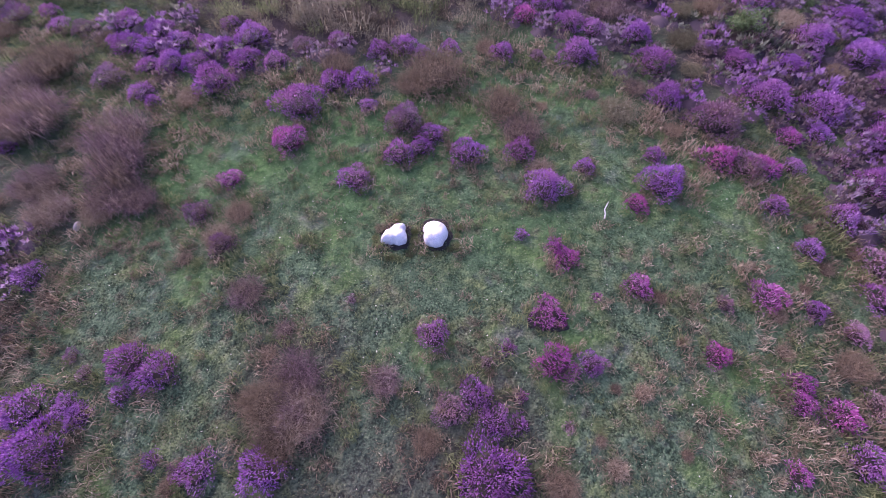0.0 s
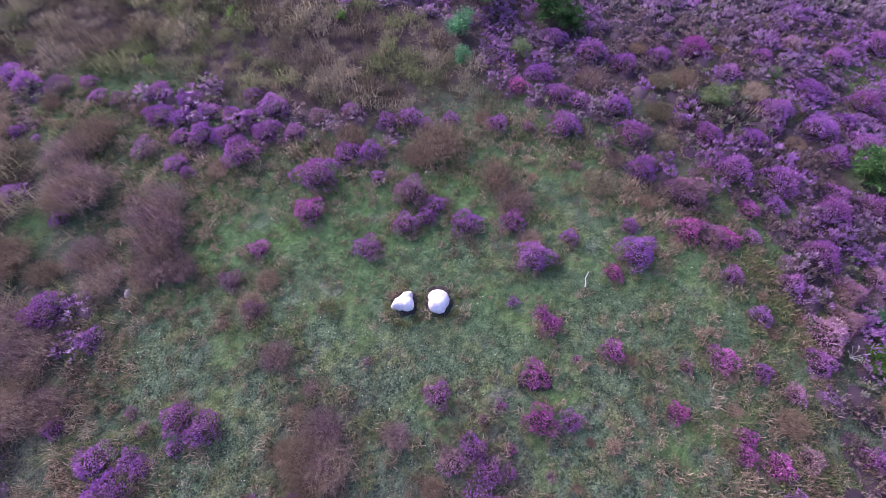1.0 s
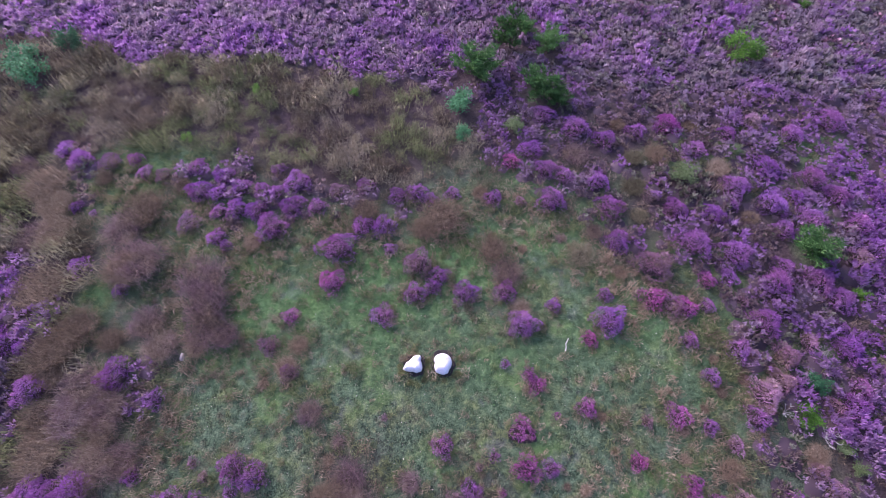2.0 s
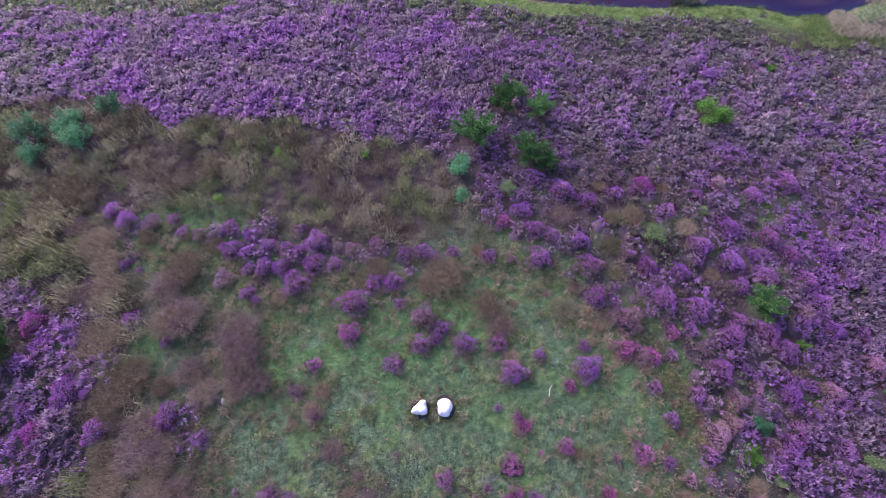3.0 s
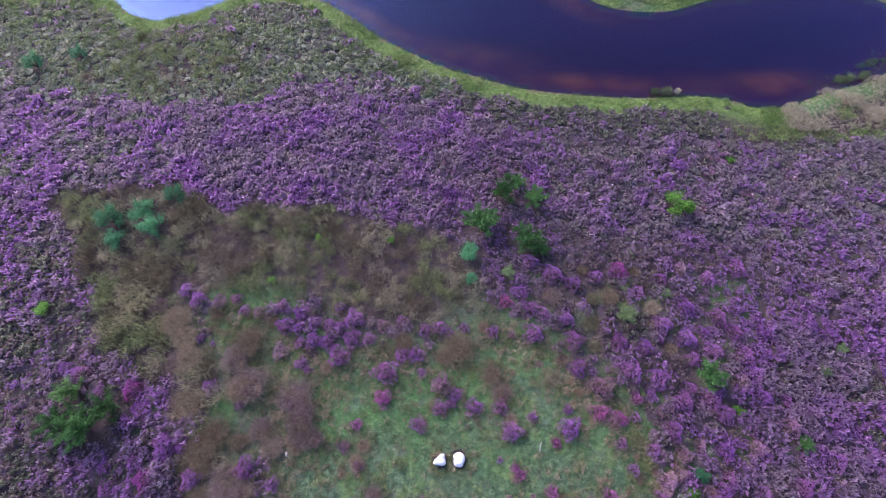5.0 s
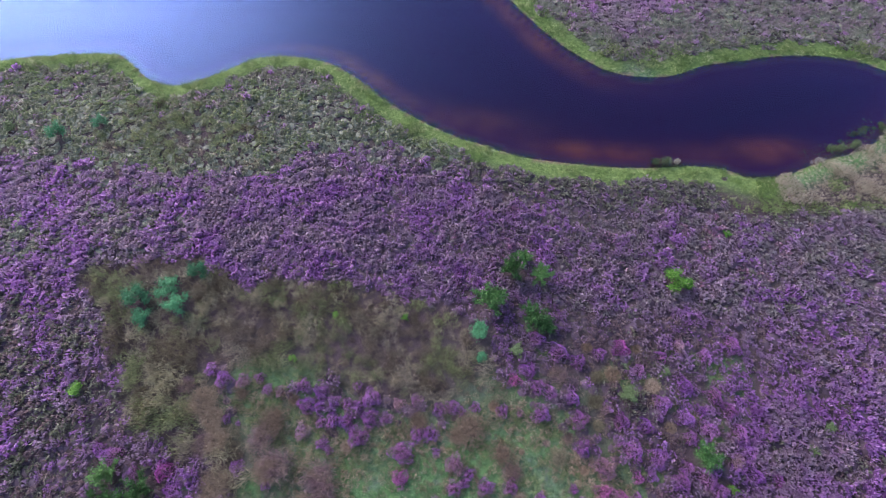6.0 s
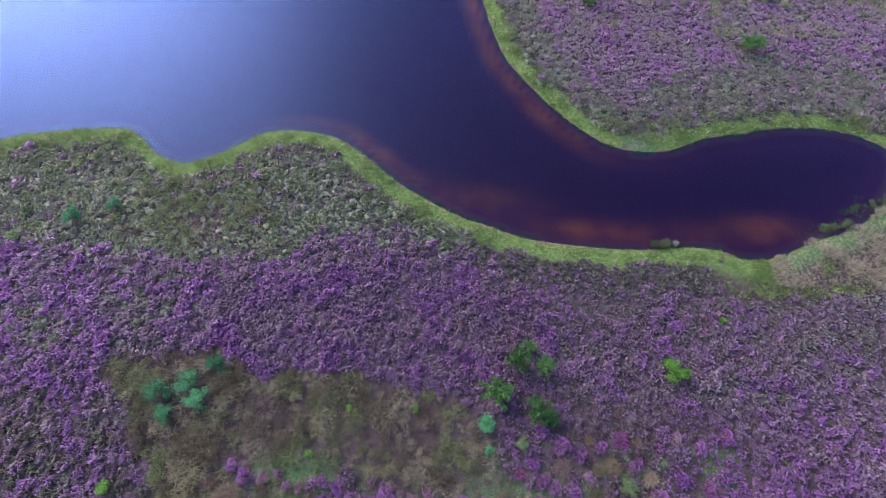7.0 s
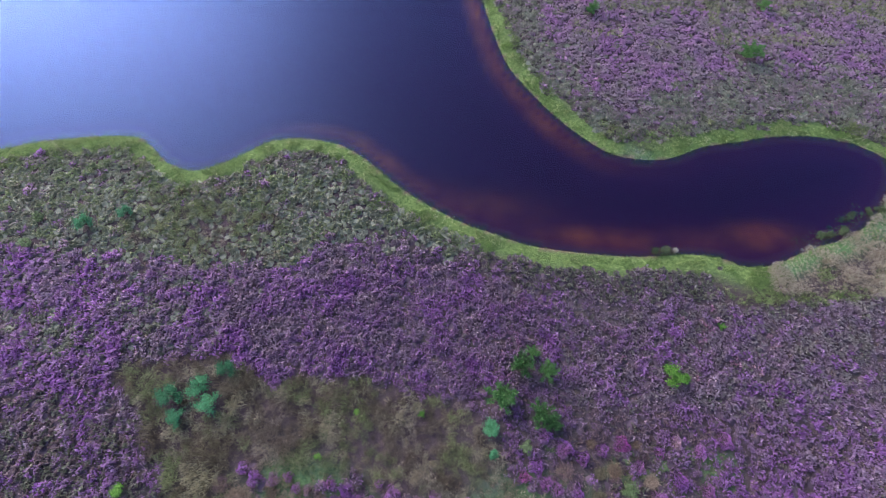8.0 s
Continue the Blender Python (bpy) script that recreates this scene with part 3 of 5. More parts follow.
def build_ground():
    ax, ay = axis(-50, 42, 0.54, 2500), axis(-10, 60, 0.54, 2500)
    gx, gy = np.meshgrid(ax, ay)
    x, y = gx.ravel(), gy.ravel()
    z = height(x, y)
    n, m = len(ax), len(ay)
    i = (np.arange(m - 1)[:, None] * n + np.arange(n - 1)[None]).ravel()
    tris = np.concatenate([np.stack([i, i + 1, i + n + 1], 1), np.stack([i, i + n + 1, i + n], 1)])
    me = mesh_from("ground", np.stack([x, y, z], 1), tris, ground_mat())
    warp = 1.2 * (lattice(x, y, 1.6, 9) - 0.5)
    s = signed(LAKE, x, y)
    turf = step(signed(CLEARING, x, y) + warp, -0.5, 0.6)
    turf = np.maximum(turf, 0.75 * step(signed(CLEARING, x, y) + 1.6 * warp, -2.6, -0.4) * (y < 9))
    turf = np.maximum(turf, 0.08 * step(lattice(x, y, 3, 17), 0.45, 0.8) * (np.hypot(x, y - 20) < 60))
    rough = np.maximum(step(3.4 - np.hypot(x - 0.3, (y + 3.4) * 1.5) + 2 * warp, -0.6, 1.2), step(1.3 - np.hypot(x + 1.9, y + 1.3) + 1.5 * warp, -0.4, 0.6))
    turf *= 1 - 0.5 * rough
    turf = np.maximum(turf, west_gap(x, y))
    turf = np.maximum(turf, step(s, -2.0, -0.8))
    me.attributes.new("turf", "FLOAT", "POINT").data.foreach_set("value", turf.astype(np.float32))
    me.attributes.new("lush", "FLOAT", "POINT").data.foreach_set("value", (0.75 * lush_turf(x, y)).astype(np.float32))
    past = np.maximum(np.maximum(-45 - x, x - 38), np.maximum(-6.5 - y, y - 54))
    me.attributes.new("away", "FLOAT", "POINT").data.foreach_set("value", (step(past, 0, 1.5) * (s < -1)).astype(np.float32))
    me.attributes.new("margin", "FLOAT", "POINT").data.foreach_set("value", np.where(s < 0, step(s, -2.3, -0.9) * (1 - step(signed(DEAD_REED, x, y), -0.4, 0.4)) * (1 - 0.9 * step(1.9 - np.hypot(x - 10.8, (y - 30.9) * 1.4), 0, 0.9)), 0).astype(np.float32))
    me.attributes.new("iron", "FLOAT", "POINT").data.foreach_set("value", iron_bed(x, y, s).astype(np.float32))
    me.attributes.new("bed", "FLOAT", "POINT").data.foreach_set("value", np.where(s > 0, step(s, 0, 6) * 0.94 + 0.06, 0).astype(np.float32))
    me.polygons.foreach_set("use_smooth", np.ones(len(tris), bool))
    tagged(new("ground", me), "mossy green turf and dark peaty heath soil", "ground", kind="structure")


build_ground()
bm = bmesh.new()
bmesh.ops.create_grid(bm, x_segments=12, y_segments=12, size=1.0)
for v in bm.verts:
    v.co = (-28 + v.co.x * 62, 63 + v.co.y * 44, WATER_Z)
tagged(part("water", bm, water_mat()), "still dark peat water with a bluish sheen", "pond", kind="structure")

# ---- things that stand on the heath ----
PLACED = []


def tube(points, radii, sides=5):
    """A tapering limb along points, as corners and faces."""
    v, f = [], []
    for k, (p, r) in enumerate(zip(points, radii)):
        p = Vector(p)
        way = Vector(points[min(k + 1, len(points) - 1)]) - Vector(points[max(k - 1, 0)])
        a = way.orthogonal().normalized()
        b = way.normalized().cross(a)
        for s in range(sides):
            t = 2 * math.pi * s / sides
            v.append(p + r * (math.cos(t) * a + math.sin(t) * b))
    for k in range(len(points) - 1):
        for s in range(sides):
            n = (s + 1) % sides
            f.append((k * sides + s, k * sides + n, (k + 1) * sides + n, (k + 1) * sides + s))
    f.append(tuple(range(sides))[::-1])
    f.append(tuple(range((len(points) - 1) * sides, len(points) * sides)))
    return v, f


def joined(pieces):
    v, f = [], []
    for pv, pf in pieces:
        o = len(v)
        v += [tuple(p) for p in pv]
        f += [tuple(i + o for i in q) for q in pf]
    return v, f


MODELS, TURN_OF = {}, random.Random(5)


def planted(key, make, x, y, d, label, category, group, tall=1.0, sink=0.02):
    """The first of its kind is built, all later ones are copies, each turned and sized."""
    shape = pose(x, y, gz(x, y) - sink, TURN_OF.uniform(-4, 4), TURN_OF.uniform(-4, 4), TURN_OF.uniform(0, 360))
    shape = shape @ Matrix.Diagonal((d * TURN_OF.uniform(0.92, 1.1), d * TURN_OF.uniform(0.92, 1.1), d * tall * TURN_OF.uniform(0.85, 1.15), 1))
    if key not in MODELS:
        ob = new(key.split("/")[0])
        make(ob)
        MODELS[key] = ob
        ob.matrix_basis = shape
    else:
        ob = copy_thing(MODELS[key], Matrix())
        ob.matrix_basis = shape
    tagged(ob, label, category, group)
    PLACED.append((x, y, d))
    return ob


HEATHER = {"violet": (VIOLET, "violet-flowering heather bush in full bloom"),
           "magenta": (MAGENTA, "magenta-flowering heather bush in full bloom"),
           "faded": (FADED, "faded pinkish-brown heather bush past its bloom")}


def heather(x, y, d, colour):
    petal, words = HEATHER[colour]
    small, large = d < 0.42, d > 0.8
    n = TURN_OF.randrange(4)

    def make(ob):
        rng = np.random.RandomState(200 + n + 10 * len(MODELS))
        part("foliage", mound(rng, 0.30, 0.19, 0.2), SHADED_TWIGS, ob, "green-brown twigs and leaves with inner shade in their colour")
        count, ln, w, shoots = (420, 0.095, 0.025, 150) if small else ((1950, 0.052, 0.0146, 800) if large else (980, 0.066, 0.0188, 380))
        v, t = spikes(rng, count, 0.46, 0.46, ln, w, shoots)
        me = mesh_from("blossom", v, t, petal, np.full(len(v), 0.0))
        new("blossom", me).parent = ob
        if colour == "faded":
            v, t = blades(rng, 130 if small else 260, 0.26, 0.34, 0.50, 0.009 if small else 0.0062, 0.3, 0.6)
            me = mesh_from("dry_grass", v + np.array([0.14, 0.1, 0]), t, STRAW, np.full(len(v), 0.0))
            tagged(new("dry_grass", me), "straw-coloured grass growing through it").parent = ob

    size = "small " if small else ("large " if large else "")
    where = " on mossy turf" if float(signed(CLEARING, np.array([x]), np.array([y]))[0]) > 0 else " in the open heath"
    planted(f"heather_bush/{colour}{small}{large}{n}", make, x, y, d, size + words + where, "heather", "heather bushes round the clearing")


TUSSOCK = {"brown": (BROWN, "brown shaggy grass tussock with drooping blades"),
           "mauve": (MAUVE, "mauve-brown shaggy grass tussock in seed"),
           "straw": (STRAW, "dry straw-coloured grass tuft on the turf"),
           "olive": (COARSE, "olive-brown coarse grass tuft on the heath"),
           "green": (MOSSY, "grey-green grass tuft round a white boulder")}


def tussock(x, y, d, colour):
    straw, words = TUSSOCK[colour]
    small = d < 0.55
    n = TURN_OF.randrange(3)

    def make(ob):
        rng = np.random.RandomState(300 + n + 10 * len(MODELS))
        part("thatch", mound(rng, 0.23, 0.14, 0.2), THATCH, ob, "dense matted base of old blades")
        if small:
            v, t = blades(rng, 520, 0.24, 0.34, 0.36, 0.0065, 0.4, 0.65)
        else:
            v, t = blades(rng, 1300, 0.33, 0.30, 0.36, 0.0038, 0.35, 0.7)
        sv, st = blades(rng, 110 if small else 500, 0.32, 0.36, 0.24, 0.007 if small else 0.0040, 0.75)
        v, t = np.concatenate([v, sv]), np.concatenate([t, st + len(v)])
        me = mesh_from("tuft", v, t, straw, np.full(len(v), 0.0))
        new("tuft", me).parent = ob

    size = "large " if d > 0.95 else ("small " if small else "")
    planted(f"grass_tussock/{colour}{small}{n}", make, x, y, d * 1.12, size + words, "grass tussock", "tussocks round the clearing", 0.9)


def sapling(x, y, d, colour):
    n = TURN_OF.randrange(3)

    def make(ob):
        rng = random.Random(400 + n)
        part("trunk", tube([(0, 0, 0), (0.01, 0.02, 0.35), (0.0, 0.0, 0.75)], (0.03, 0.022, 0.008), 7), BARK, ob)
        needles = []
        for k in range(11):
            a, lift = 2.4 * k + rng.uniform(-0.3, 0.3), 0.12 + 0.052 * k
            reach = (0.56 - 0.03 * k) * rng.uniform(0.75, 1.1)
            end = Vector((math.cos(a) * reach, math.sin(a) * reach, lift + 0.22 + 0.1 * rng.random()))
            foot = Vector((0, 0, lift))
            mid = foot.lerp(end, 0.5) - Vector((0, 0, 0.04))
            part("limb", tube([foot, mid, end], (0.012, 0.008, 0.003), 4), BARK, ob)
            for _ in range(64):
                t = rng.uniform(0.05, 1.05)
                p = foot.lerp(mid, t * 2) if t < 0.5 else mid.lerp(end, t * 2 - 1)
                p = p + Vector((rng.gauss(0, 0.05), rng.gauss(0, 0.05), rng.gauss(0, 0.045)))
                for _ in range(3):
                    way = Vector((rng.uniform(-1, 1), rng.uniform(-1, 1), rng.uniform(-0.1, 1.0))) + 0.8 * (end - foot)
                    way.normalize()
                    side = way.orthogonal().normalized() * 0.011
                    needles.append(([p - side, p + side, p + way * rng.uniform(0.09, 0.17)], [(0, 1, 2)]))
        part("crown", joined(needles), NEEDLE, ob, "dark green needles")

    planted(f"pine_sapling/{n}", make, x, y, d * 1.32, "young dark green pine sapling among heather", "sapling", "pine saplings", 0.85)


SHRUB = {"fresh": (FRESH, "bright fresh-green leafy seedling shrub"),
         "teal": (TEAL, "blue-green leafy shrub among moor grass"),
         "sage": (SAGE, "pale sage-green leafy shrub among heather")}


def shrub(x, y, d, colour):
    green, words = SHRUB[colour]
    n = TURN_OF.randrange(3)

    def make(ob):
        rng = random.Random(500 + n)
        leaves, tips = [], []
        for k in range(9):
            a, reach = 2.4 * k + rng.uniform(-0.4, 0.4), rng.uniform(0.12, 0.42)
            end = Vector((math.cos(a) * reach, math.sin(a) * reach, rng.uniform(0.28, 0.62) * (1.15 - reach)))
            mid = end * 0.5 + Vector((0, 0, 0.07))
            part("stem", tube([(0, 0, 0), mid, end], (0.014, 0.009, 0.004), 4), BARK, ob)
            tips.append((mid, end))
        for mid, end in tips:
            for _ in range(150):
                p = mid.lerp(end, rng.uniform(0.1, 1.1)) + Vector((rng.gauss(0, 0.07), rng.gauss(0, 0.07), rng.gauss(0, 0.06)))
                way = Vector((rng.uniform(-1, 1), rng.uniform(-1, 1), rng.uniform(-0.3, 0.8))).normalized()
                side = way.cross(Vector((rng.uniform(-0.5, 0.5), rng.uniform(-0.5, 0.5), 1))).normalized()
                s = rng.uniform(0.018, 0.034)
                p.z = max(p.z, 0.03)
                leaves.append(([p - way * s, p + side * s * 0.55, p + way * s * 1.1, p - side * s * 0.55], [(0, 1, 2, 3)]))
        part("foliage", joined(leaves), green, ob)

    planted(f"leafy_shrub/{colour}{n}", make, x, y, d * (1.35 if colour == "fresh" else 1.12), words, "shrub", "shrubs on the heath")


def dead(x, y, d):
    def make(ob):
        rng = random.Random(600)
        for k in range(9):
            a, reach = 2.4 * k, rng.uniform(0.25, 0.5)
            end = Vector((math.cos(a) * reach, math.sin(a) * reach, rng.uniform(0.3, 0.55)))
            mid = end * 0.55 + Vector((rng.uniform(-0.06, 0.06), rng.uniform(-0.06, 0.06), 0.06))
            twig = part("branch", tube([(0, 0, 0), mid, end], (0.011, 0.008, 0.004), 4), BLEACHED, ob)
            for _ in range(4):
                s = mid.lerp(end, rng.uniform(0.1, 1))
                e = s + Vector((rng.uniform(-0.14, 0.14), rng.uniform(-0.14, 0.14), rng.uniform(0.02, 0.14)))
                part("twig", tube([s, e], (0.008, 0.004), 3), BLEACHED, twig)

    planted("dead_shrub/a", make, x, y, d * 0.75, "bleached leafless dead shrub with pale twigs", "dead shrub", "dead shrubs")


def boulder(x, y, outline, tall, turn, label, material=LIMEWASH, seed=1):
    """A rounded stone: its outline, seen from above, is drawn in to a flattened top and down to the ground."""
    bm = bmesh.new()
    rings, count, rows = [], 48, 14
    off = Vector((seed * 7.3, seed * 3.1, 0))
    for k in range(rows):
        s = k / (rows - 1)
        lift, pull = math.sin(s * math.pi / 2) ** 0.8, math.cos(s * math.pi / 2) ** 0.55
        ring = []
        for j in range(count):
            a = 2 * math.pi * j / count
            u = a / (2 * math.pi) * len(outline)
            i, fr = int(u), u - int(u)
            fr = fr * fr * (3 - 2 * fr)
            r = outline[i % len(outline)] * (1 - fr) + outline[(i + 1) % len(outline)] * fr
            p = Vector((math.cos(a) * r * pull, math.sin(a) * r * pull, tall * lift))
            p *= 1 + 0.07 * (0.5 - abs(noise.noise(p * 4 + off)) * 2) * lift + 0.05 * noise.noise(p * 11 + off) + 0.02 * noise.noise(p * 30 + off)
            p.z -= 0.05 * (1 - s) + 0.16 * tall * p.y / 0.3
            ring.append(bm.verts.new(p))
        rings.append(ring)
    for a, b in zip(rings, rings[1:]):
        for j in range(count):
            bm.faces.new((a[j], a[(j + 1) % count], b[(j + 1) % count], b[j]))
    bmesh.ops.remove_doubles(bm, verts=bm.verts, dist=0.002)
    bmesh.ops.recalc_face_normals(bm, faces=bm.faces)
    for f in bm.faces:
        f.smooth = True
    ob = part("boulder", bm, material)
    ob.matrix_basis = pose(x, y, gz(x, y), 0, 0, turn)
    PLACED.append((x, y, 0.75))
    return tagged(ob, label, "boulder")


def soil(x, y, rx, ry, turn, seed):
    """A dark soil patch, a low uneven cake coloured for the shade at a thing's foot."""
    bm = bmesh.new()
    top = bm.verts.new((0, 0, 0.022))
    rings = []
    for k, (s, z) in enumerate(((0.45, 0.020), (0.8, 0.014), (1.0, -0.03))):
        rings.append([bm.verts.new((math.cos(a) * rx * s * w, math.sin(a) * ry * s * w, z)) for a, w in
                      ((2 * math.pi * j / 28, 1 + 0.3 * noise.noise(Vector((math.cos(2 * math.pi * j / 28) * 1.8, math.sin(2 * math.pi * j / 28) * 1.8, seed)))) for j in range(28))])
    for j in range(28):
        bm.faces.new((top, rings[0][j], rings[0][(j + 1) % 28]))
        for a, b in zip(rings, rings[1:]):
            bm.faces.new((a[j], b[j], b[(j + 1) % 28], a[(j + 1) % 28]))
    ob = part("shaded_soil", bm, SHADED_PEAT)
    ob.matrix_basis = pose(x, y, gz(x, y), 0, 0, turn)
    tagged(ob, "dark soil patch coloured for the shade at a thing's foot", "soil", kind="structure")


# the two white stones in the clearing, and dark patches laid for the shade gap round them
soil(-0.66, 1.60, 0.40, 0.36, 0, 1.5)
soil(0.11, 1.68, 0.42, 0.44, 0, 4.5)
# a like dark patch on the ground under the magenta heather
soil(2.27, 0.04, 0.44, 0.24, 0, 7.5)
boulder(-0.68, 1.60, (0.23, 0.21, 0.31, 0.275, 0.185, 0.165, 0.24, 0.32, 0.23, 0.19, 0.23, 0.27), 0.25, 0,
        "white limewashed wedge-shaped boulder set in turf", seed=2)
boulder(0.10, 1.68, (0.26, 0.275, 0.29, 0.29, 0.29, 0.285, 0.215, 0.245, 0.29, 0.285, 0.29, 0.235), 0.27, 0,
        "white limewashed rounded boulder set in turf", seed=5)
boulder(-7.14, 1.33, (0.065, 0.07, 0.11, 0.14, 0.10, 0.06, 0.06, 0.075, 0.11, 0.12, 0.09, 0.065), 0.08, 20, "small pale grey field stone beside a tussock", FIELDSTONE, 3)
bent = [(3.47, 2.28), (3.49, 2.38), (3.47, 2.46), (3.51, 2.54), (3.55, 2.62)]
twig = part("dead_branch", tube([(bx, by, gz(bx, by) + 0.035 + 0.03 * k) for k, (bx, by) in enumerate(bent)], (0.016, 0.015, 0.013, 0.011, 0.006), 6), BLEACHED)
tagged(twig, "bleached crooked dead branch lying on turf", "branch")
wreath = random.Random(31)
for sx, sy, reach in ((-0.68, 1.60, 0.40), (0.10, 1.68, 0.44)):
    for k in range(13):
        fa, fr = 2 * math.pi * k / 13 + wreath.uniform(-0.2, 0.2), reach * wreath.uniform(0.92, 1.3)
        if math.sin(fa) < 0.45:
            tussock(sx + fr * math.cos(fa), sy + fr * math.sin(fa), wreath.uniform(0.2, 0.34), wreath.choice(("green", "green", "green", "olive")))

# heather bushes
heather(0.26, -0.41, 0.54, "violet")
heather(1.21, -0.8, 0.24, "faded")
heather(1.56, -0.53, 0.31, "violet")
heather(2.37, -0.73, 0.71, "magenta")
heather(2.98, -0.68, 0.49, "violet")
heather(2.25, 0.17, 0.62, "magenta")
heather(2.65, 1.3, 0.54, "magenta")
heather(2.46, 1.56, 0.39, "magenta")
heather(1.81, 1.8, 0.28, "violet")
heather(4.13, 2.65, 0.48, "magenta")
heather(4.73, 3.25, 0.97, "violet")
heather(2.29, 2.94, 0.89, "violet")
heather(3.17, 3.58, 0.46, "violet")
heather(4.7, 4.01, 0.49, "violet")
heather(1.77, 3.9, 0.69, "violet")
heather(0.62, 3.81, 0.77, "violet")
heather(-0.19, 4.3, 0.64, "violet")
heather(-0.41, 3.9, 0.57, "violet")
heather(-0.88, 3.65, 0.69, "violet")
heather(-0.88, 4.66, 0.91, "faded")
heather(-1.8, 5.1, 0.47, "violet")
heather(-2.75, 5.8, 0.8, "violet")
heather(-2.1, 5.89, 0.8, "violet")
heather(-3.4, 4.98, 1.13, "violet")
heather(-1.72, 2.92, 0.74, "violet")
heather(-3.38, 3.87, 0.81, "magenta")
heather(-4.37, 2.7, 0.5, "magenta")
tussock(-0.48, -1.24, 0.62, "mauve")
heather(-5.31, -2.18, 0.45, "violet")
heather(-5.71, -2.75, 0.96, "violet")
heather(-3.89, -2.7, 0.29, "violet")
heather(-3.13, -2.81, 0.6, "violet")
heather(-2.16, -2.73, 0.75, "violet")
heather(1.02, -1.34, 0.57, "violet")
heather(1.35, -1.73, 0.55, "violet")
heather(1.73, -1.75, 0.36, "violet")
heather(0.62, -1.62, 0.52, "faded")
heather(1.32, -2.5, 1.06, "violet")
heather(1.79, -1.31, 0.23, "magenta")
heather(-5.54, -1.52, 0.32, "faded")
heather(5.95, -2.12, 0.39, "magenta")
heather(7.02, -1.89, 0.6, "violet")
heather(-4.89, -1.28, 0.69, "violet")
heather(-4.31, -1.43, 0.7, "violet")
heather(-4.78, -1.8, 0.35, "violet")
heather(-6.22, -2.16, 0.76, "violet")
heather(-7.46, 0.16, 0.58, "violet")
heather(3.18, 0.57, 0.2, "magenta")
heather(-3.43, -2.84, 0.34, "faded")
tussock(-3.27, 0.15, 0.84, "mauve")
tussock(-2.39, -0.49, 0.5, "mauve")
heather(-1.31, 0.18, 0.23, "faded")
heather(2.54, -1.72, 0.2, "faded")
heather(-13.64, 8.14, 0.77, "violet")
heather(-12.87, 7.67, 0.94, "violet")
heather(-11.82, 7.67, 0.75, "faded")
heather(-11.05, 7.87, 0.57, "violet")
heather(-10.52, 7.36, 0.61, "violet")
heather(-9.85, 7.31, 0.65, "faded")
heather(-8.73, 7.69, 0.75, "violet")
heather(-7.76, 7.4, 0.81, "violet")
heather(-8.41, 6.74, 0.91, "violet")
heather(-7.76, 6.67, 0.69, "violet")
heather(-7.07, 7.01, 0.77, "violet")
heather(-6.95, 6.16, 0.82, "violet")
heather(-6.31, 6.14, 0.81, "violet")
heather(-6.34, 6.99, 0.58, "violet")
heather(-6.02, 7.87, 0.56, "violet")
heather(-5.24, 7.34, 0.92, "violet")
heather(-5.17, 6.39, 0.89, "violet")
heather(-4.38, 6.44, 0.68, "violet")
heather(-5.65, 5.54, 1.07, "violet")
heather(-7.31, 5.08, 0.65, "violet")
heather(-6.93, 4.81, 0.47, "violet")
heather(-7.52, 6.01, 0.6, "violet")
heather(-12.22, 5.84, 0.5, "violet")
heather(-8.37, 5.56, 0.77, "faded")
heather(-11.11, 3.74, 0.76, "violet")
heather(-9.6, 3.14, 0.48, "violet")
heather(-11.61, 5.67, 0.28, "violet")
heather(-5.78, 6.9, 0.65, "violet")
heather(-3.81, 7.14, 0.62, "faded")
heather(-2.94, 7.43, 0.62, "violet")
heather(-1.79, 7.05, 0.65, "violet")
heather(-1.17, 7.21, 0.69, "violet")
heather(-0.7, 7.02, 0.54, "violet")
heather(0.0, 7.29, 0.58, "violet")
heather(-8.7, 0.68, 1.02, "violet")
heather(-7.32, -1.63, 0.48, "violet")
heather(-8.51, -2.12, 1.01, "violet")
heather(-9.15, -2.17, 0.91, "violet")
heather(-9.61, -2.26, 0.91, "violet")
heather(-11.54, 1.22, 0.6, "violet")
heather(-10.79, 0.12, 0.84, "violet")
heather(-5.93, -1.23, 0.3, "faded")
heather(-5.57, -2.05, 0.47, "violet")
heather(-4.79, 1.82, 0.57, "faded")
heather(-4.04, 1.11, 0.53, "faded")
heather(5.22, 5.81, 0.85, "violet")
heather(6.2, 5.05, 1.16, "faded")
heather(7.54, 5.85, 1.15, "violet")
heather(8.71, 5.62, 1.01, "violet")
heather(7.72, 4.7, 0.59, "magenta")
heather(8.4, 4.83, 0.59, "violet")
heather(7.6, 3.9, 0.51, "violet")
heather(8.64, 4.09, 0.41, "faded")
heather(9.68, 4.67, 1.0, "violet")
heather(10.08, 5.32, 0.66, "violet")
heather(10.99, 4.92, 0.91, "violet")
heather(11.43, 4.37, 0.89, "violet")
heather(9.1, 3.48, 0.96, "violet")
heather(6.04, 4.0, 0.8, "magenta")
heather(6.58, 3.86, 0.79, "faded")
heather(6.96, 3.79, 0.69, "magenta")
heather(6.92, 2.83, 0.53, "violet")
heather(8.2, 2.64, 0.69, "violet")
heather(8.59, 2.56, 0.42, "faded")
heather(7.35, 1.87, 0.56, "violet")
heather(9.44, 2.57, 0.82, "faded")
heather(10.2, 3.01, 0.61, "faded")
heather(11.15, 2.89, 0.93, "violet")
heather(11.25, 3.56, 0.46, "violet")
heather(3.93, 0.81, 0.54, "magenta")
heather(6.28, 0.77, 0.65, "magenta")
heather(7.04, 0.58, 0.5, "violet")
heather(5.47, 0.59, 0.36, "faded")
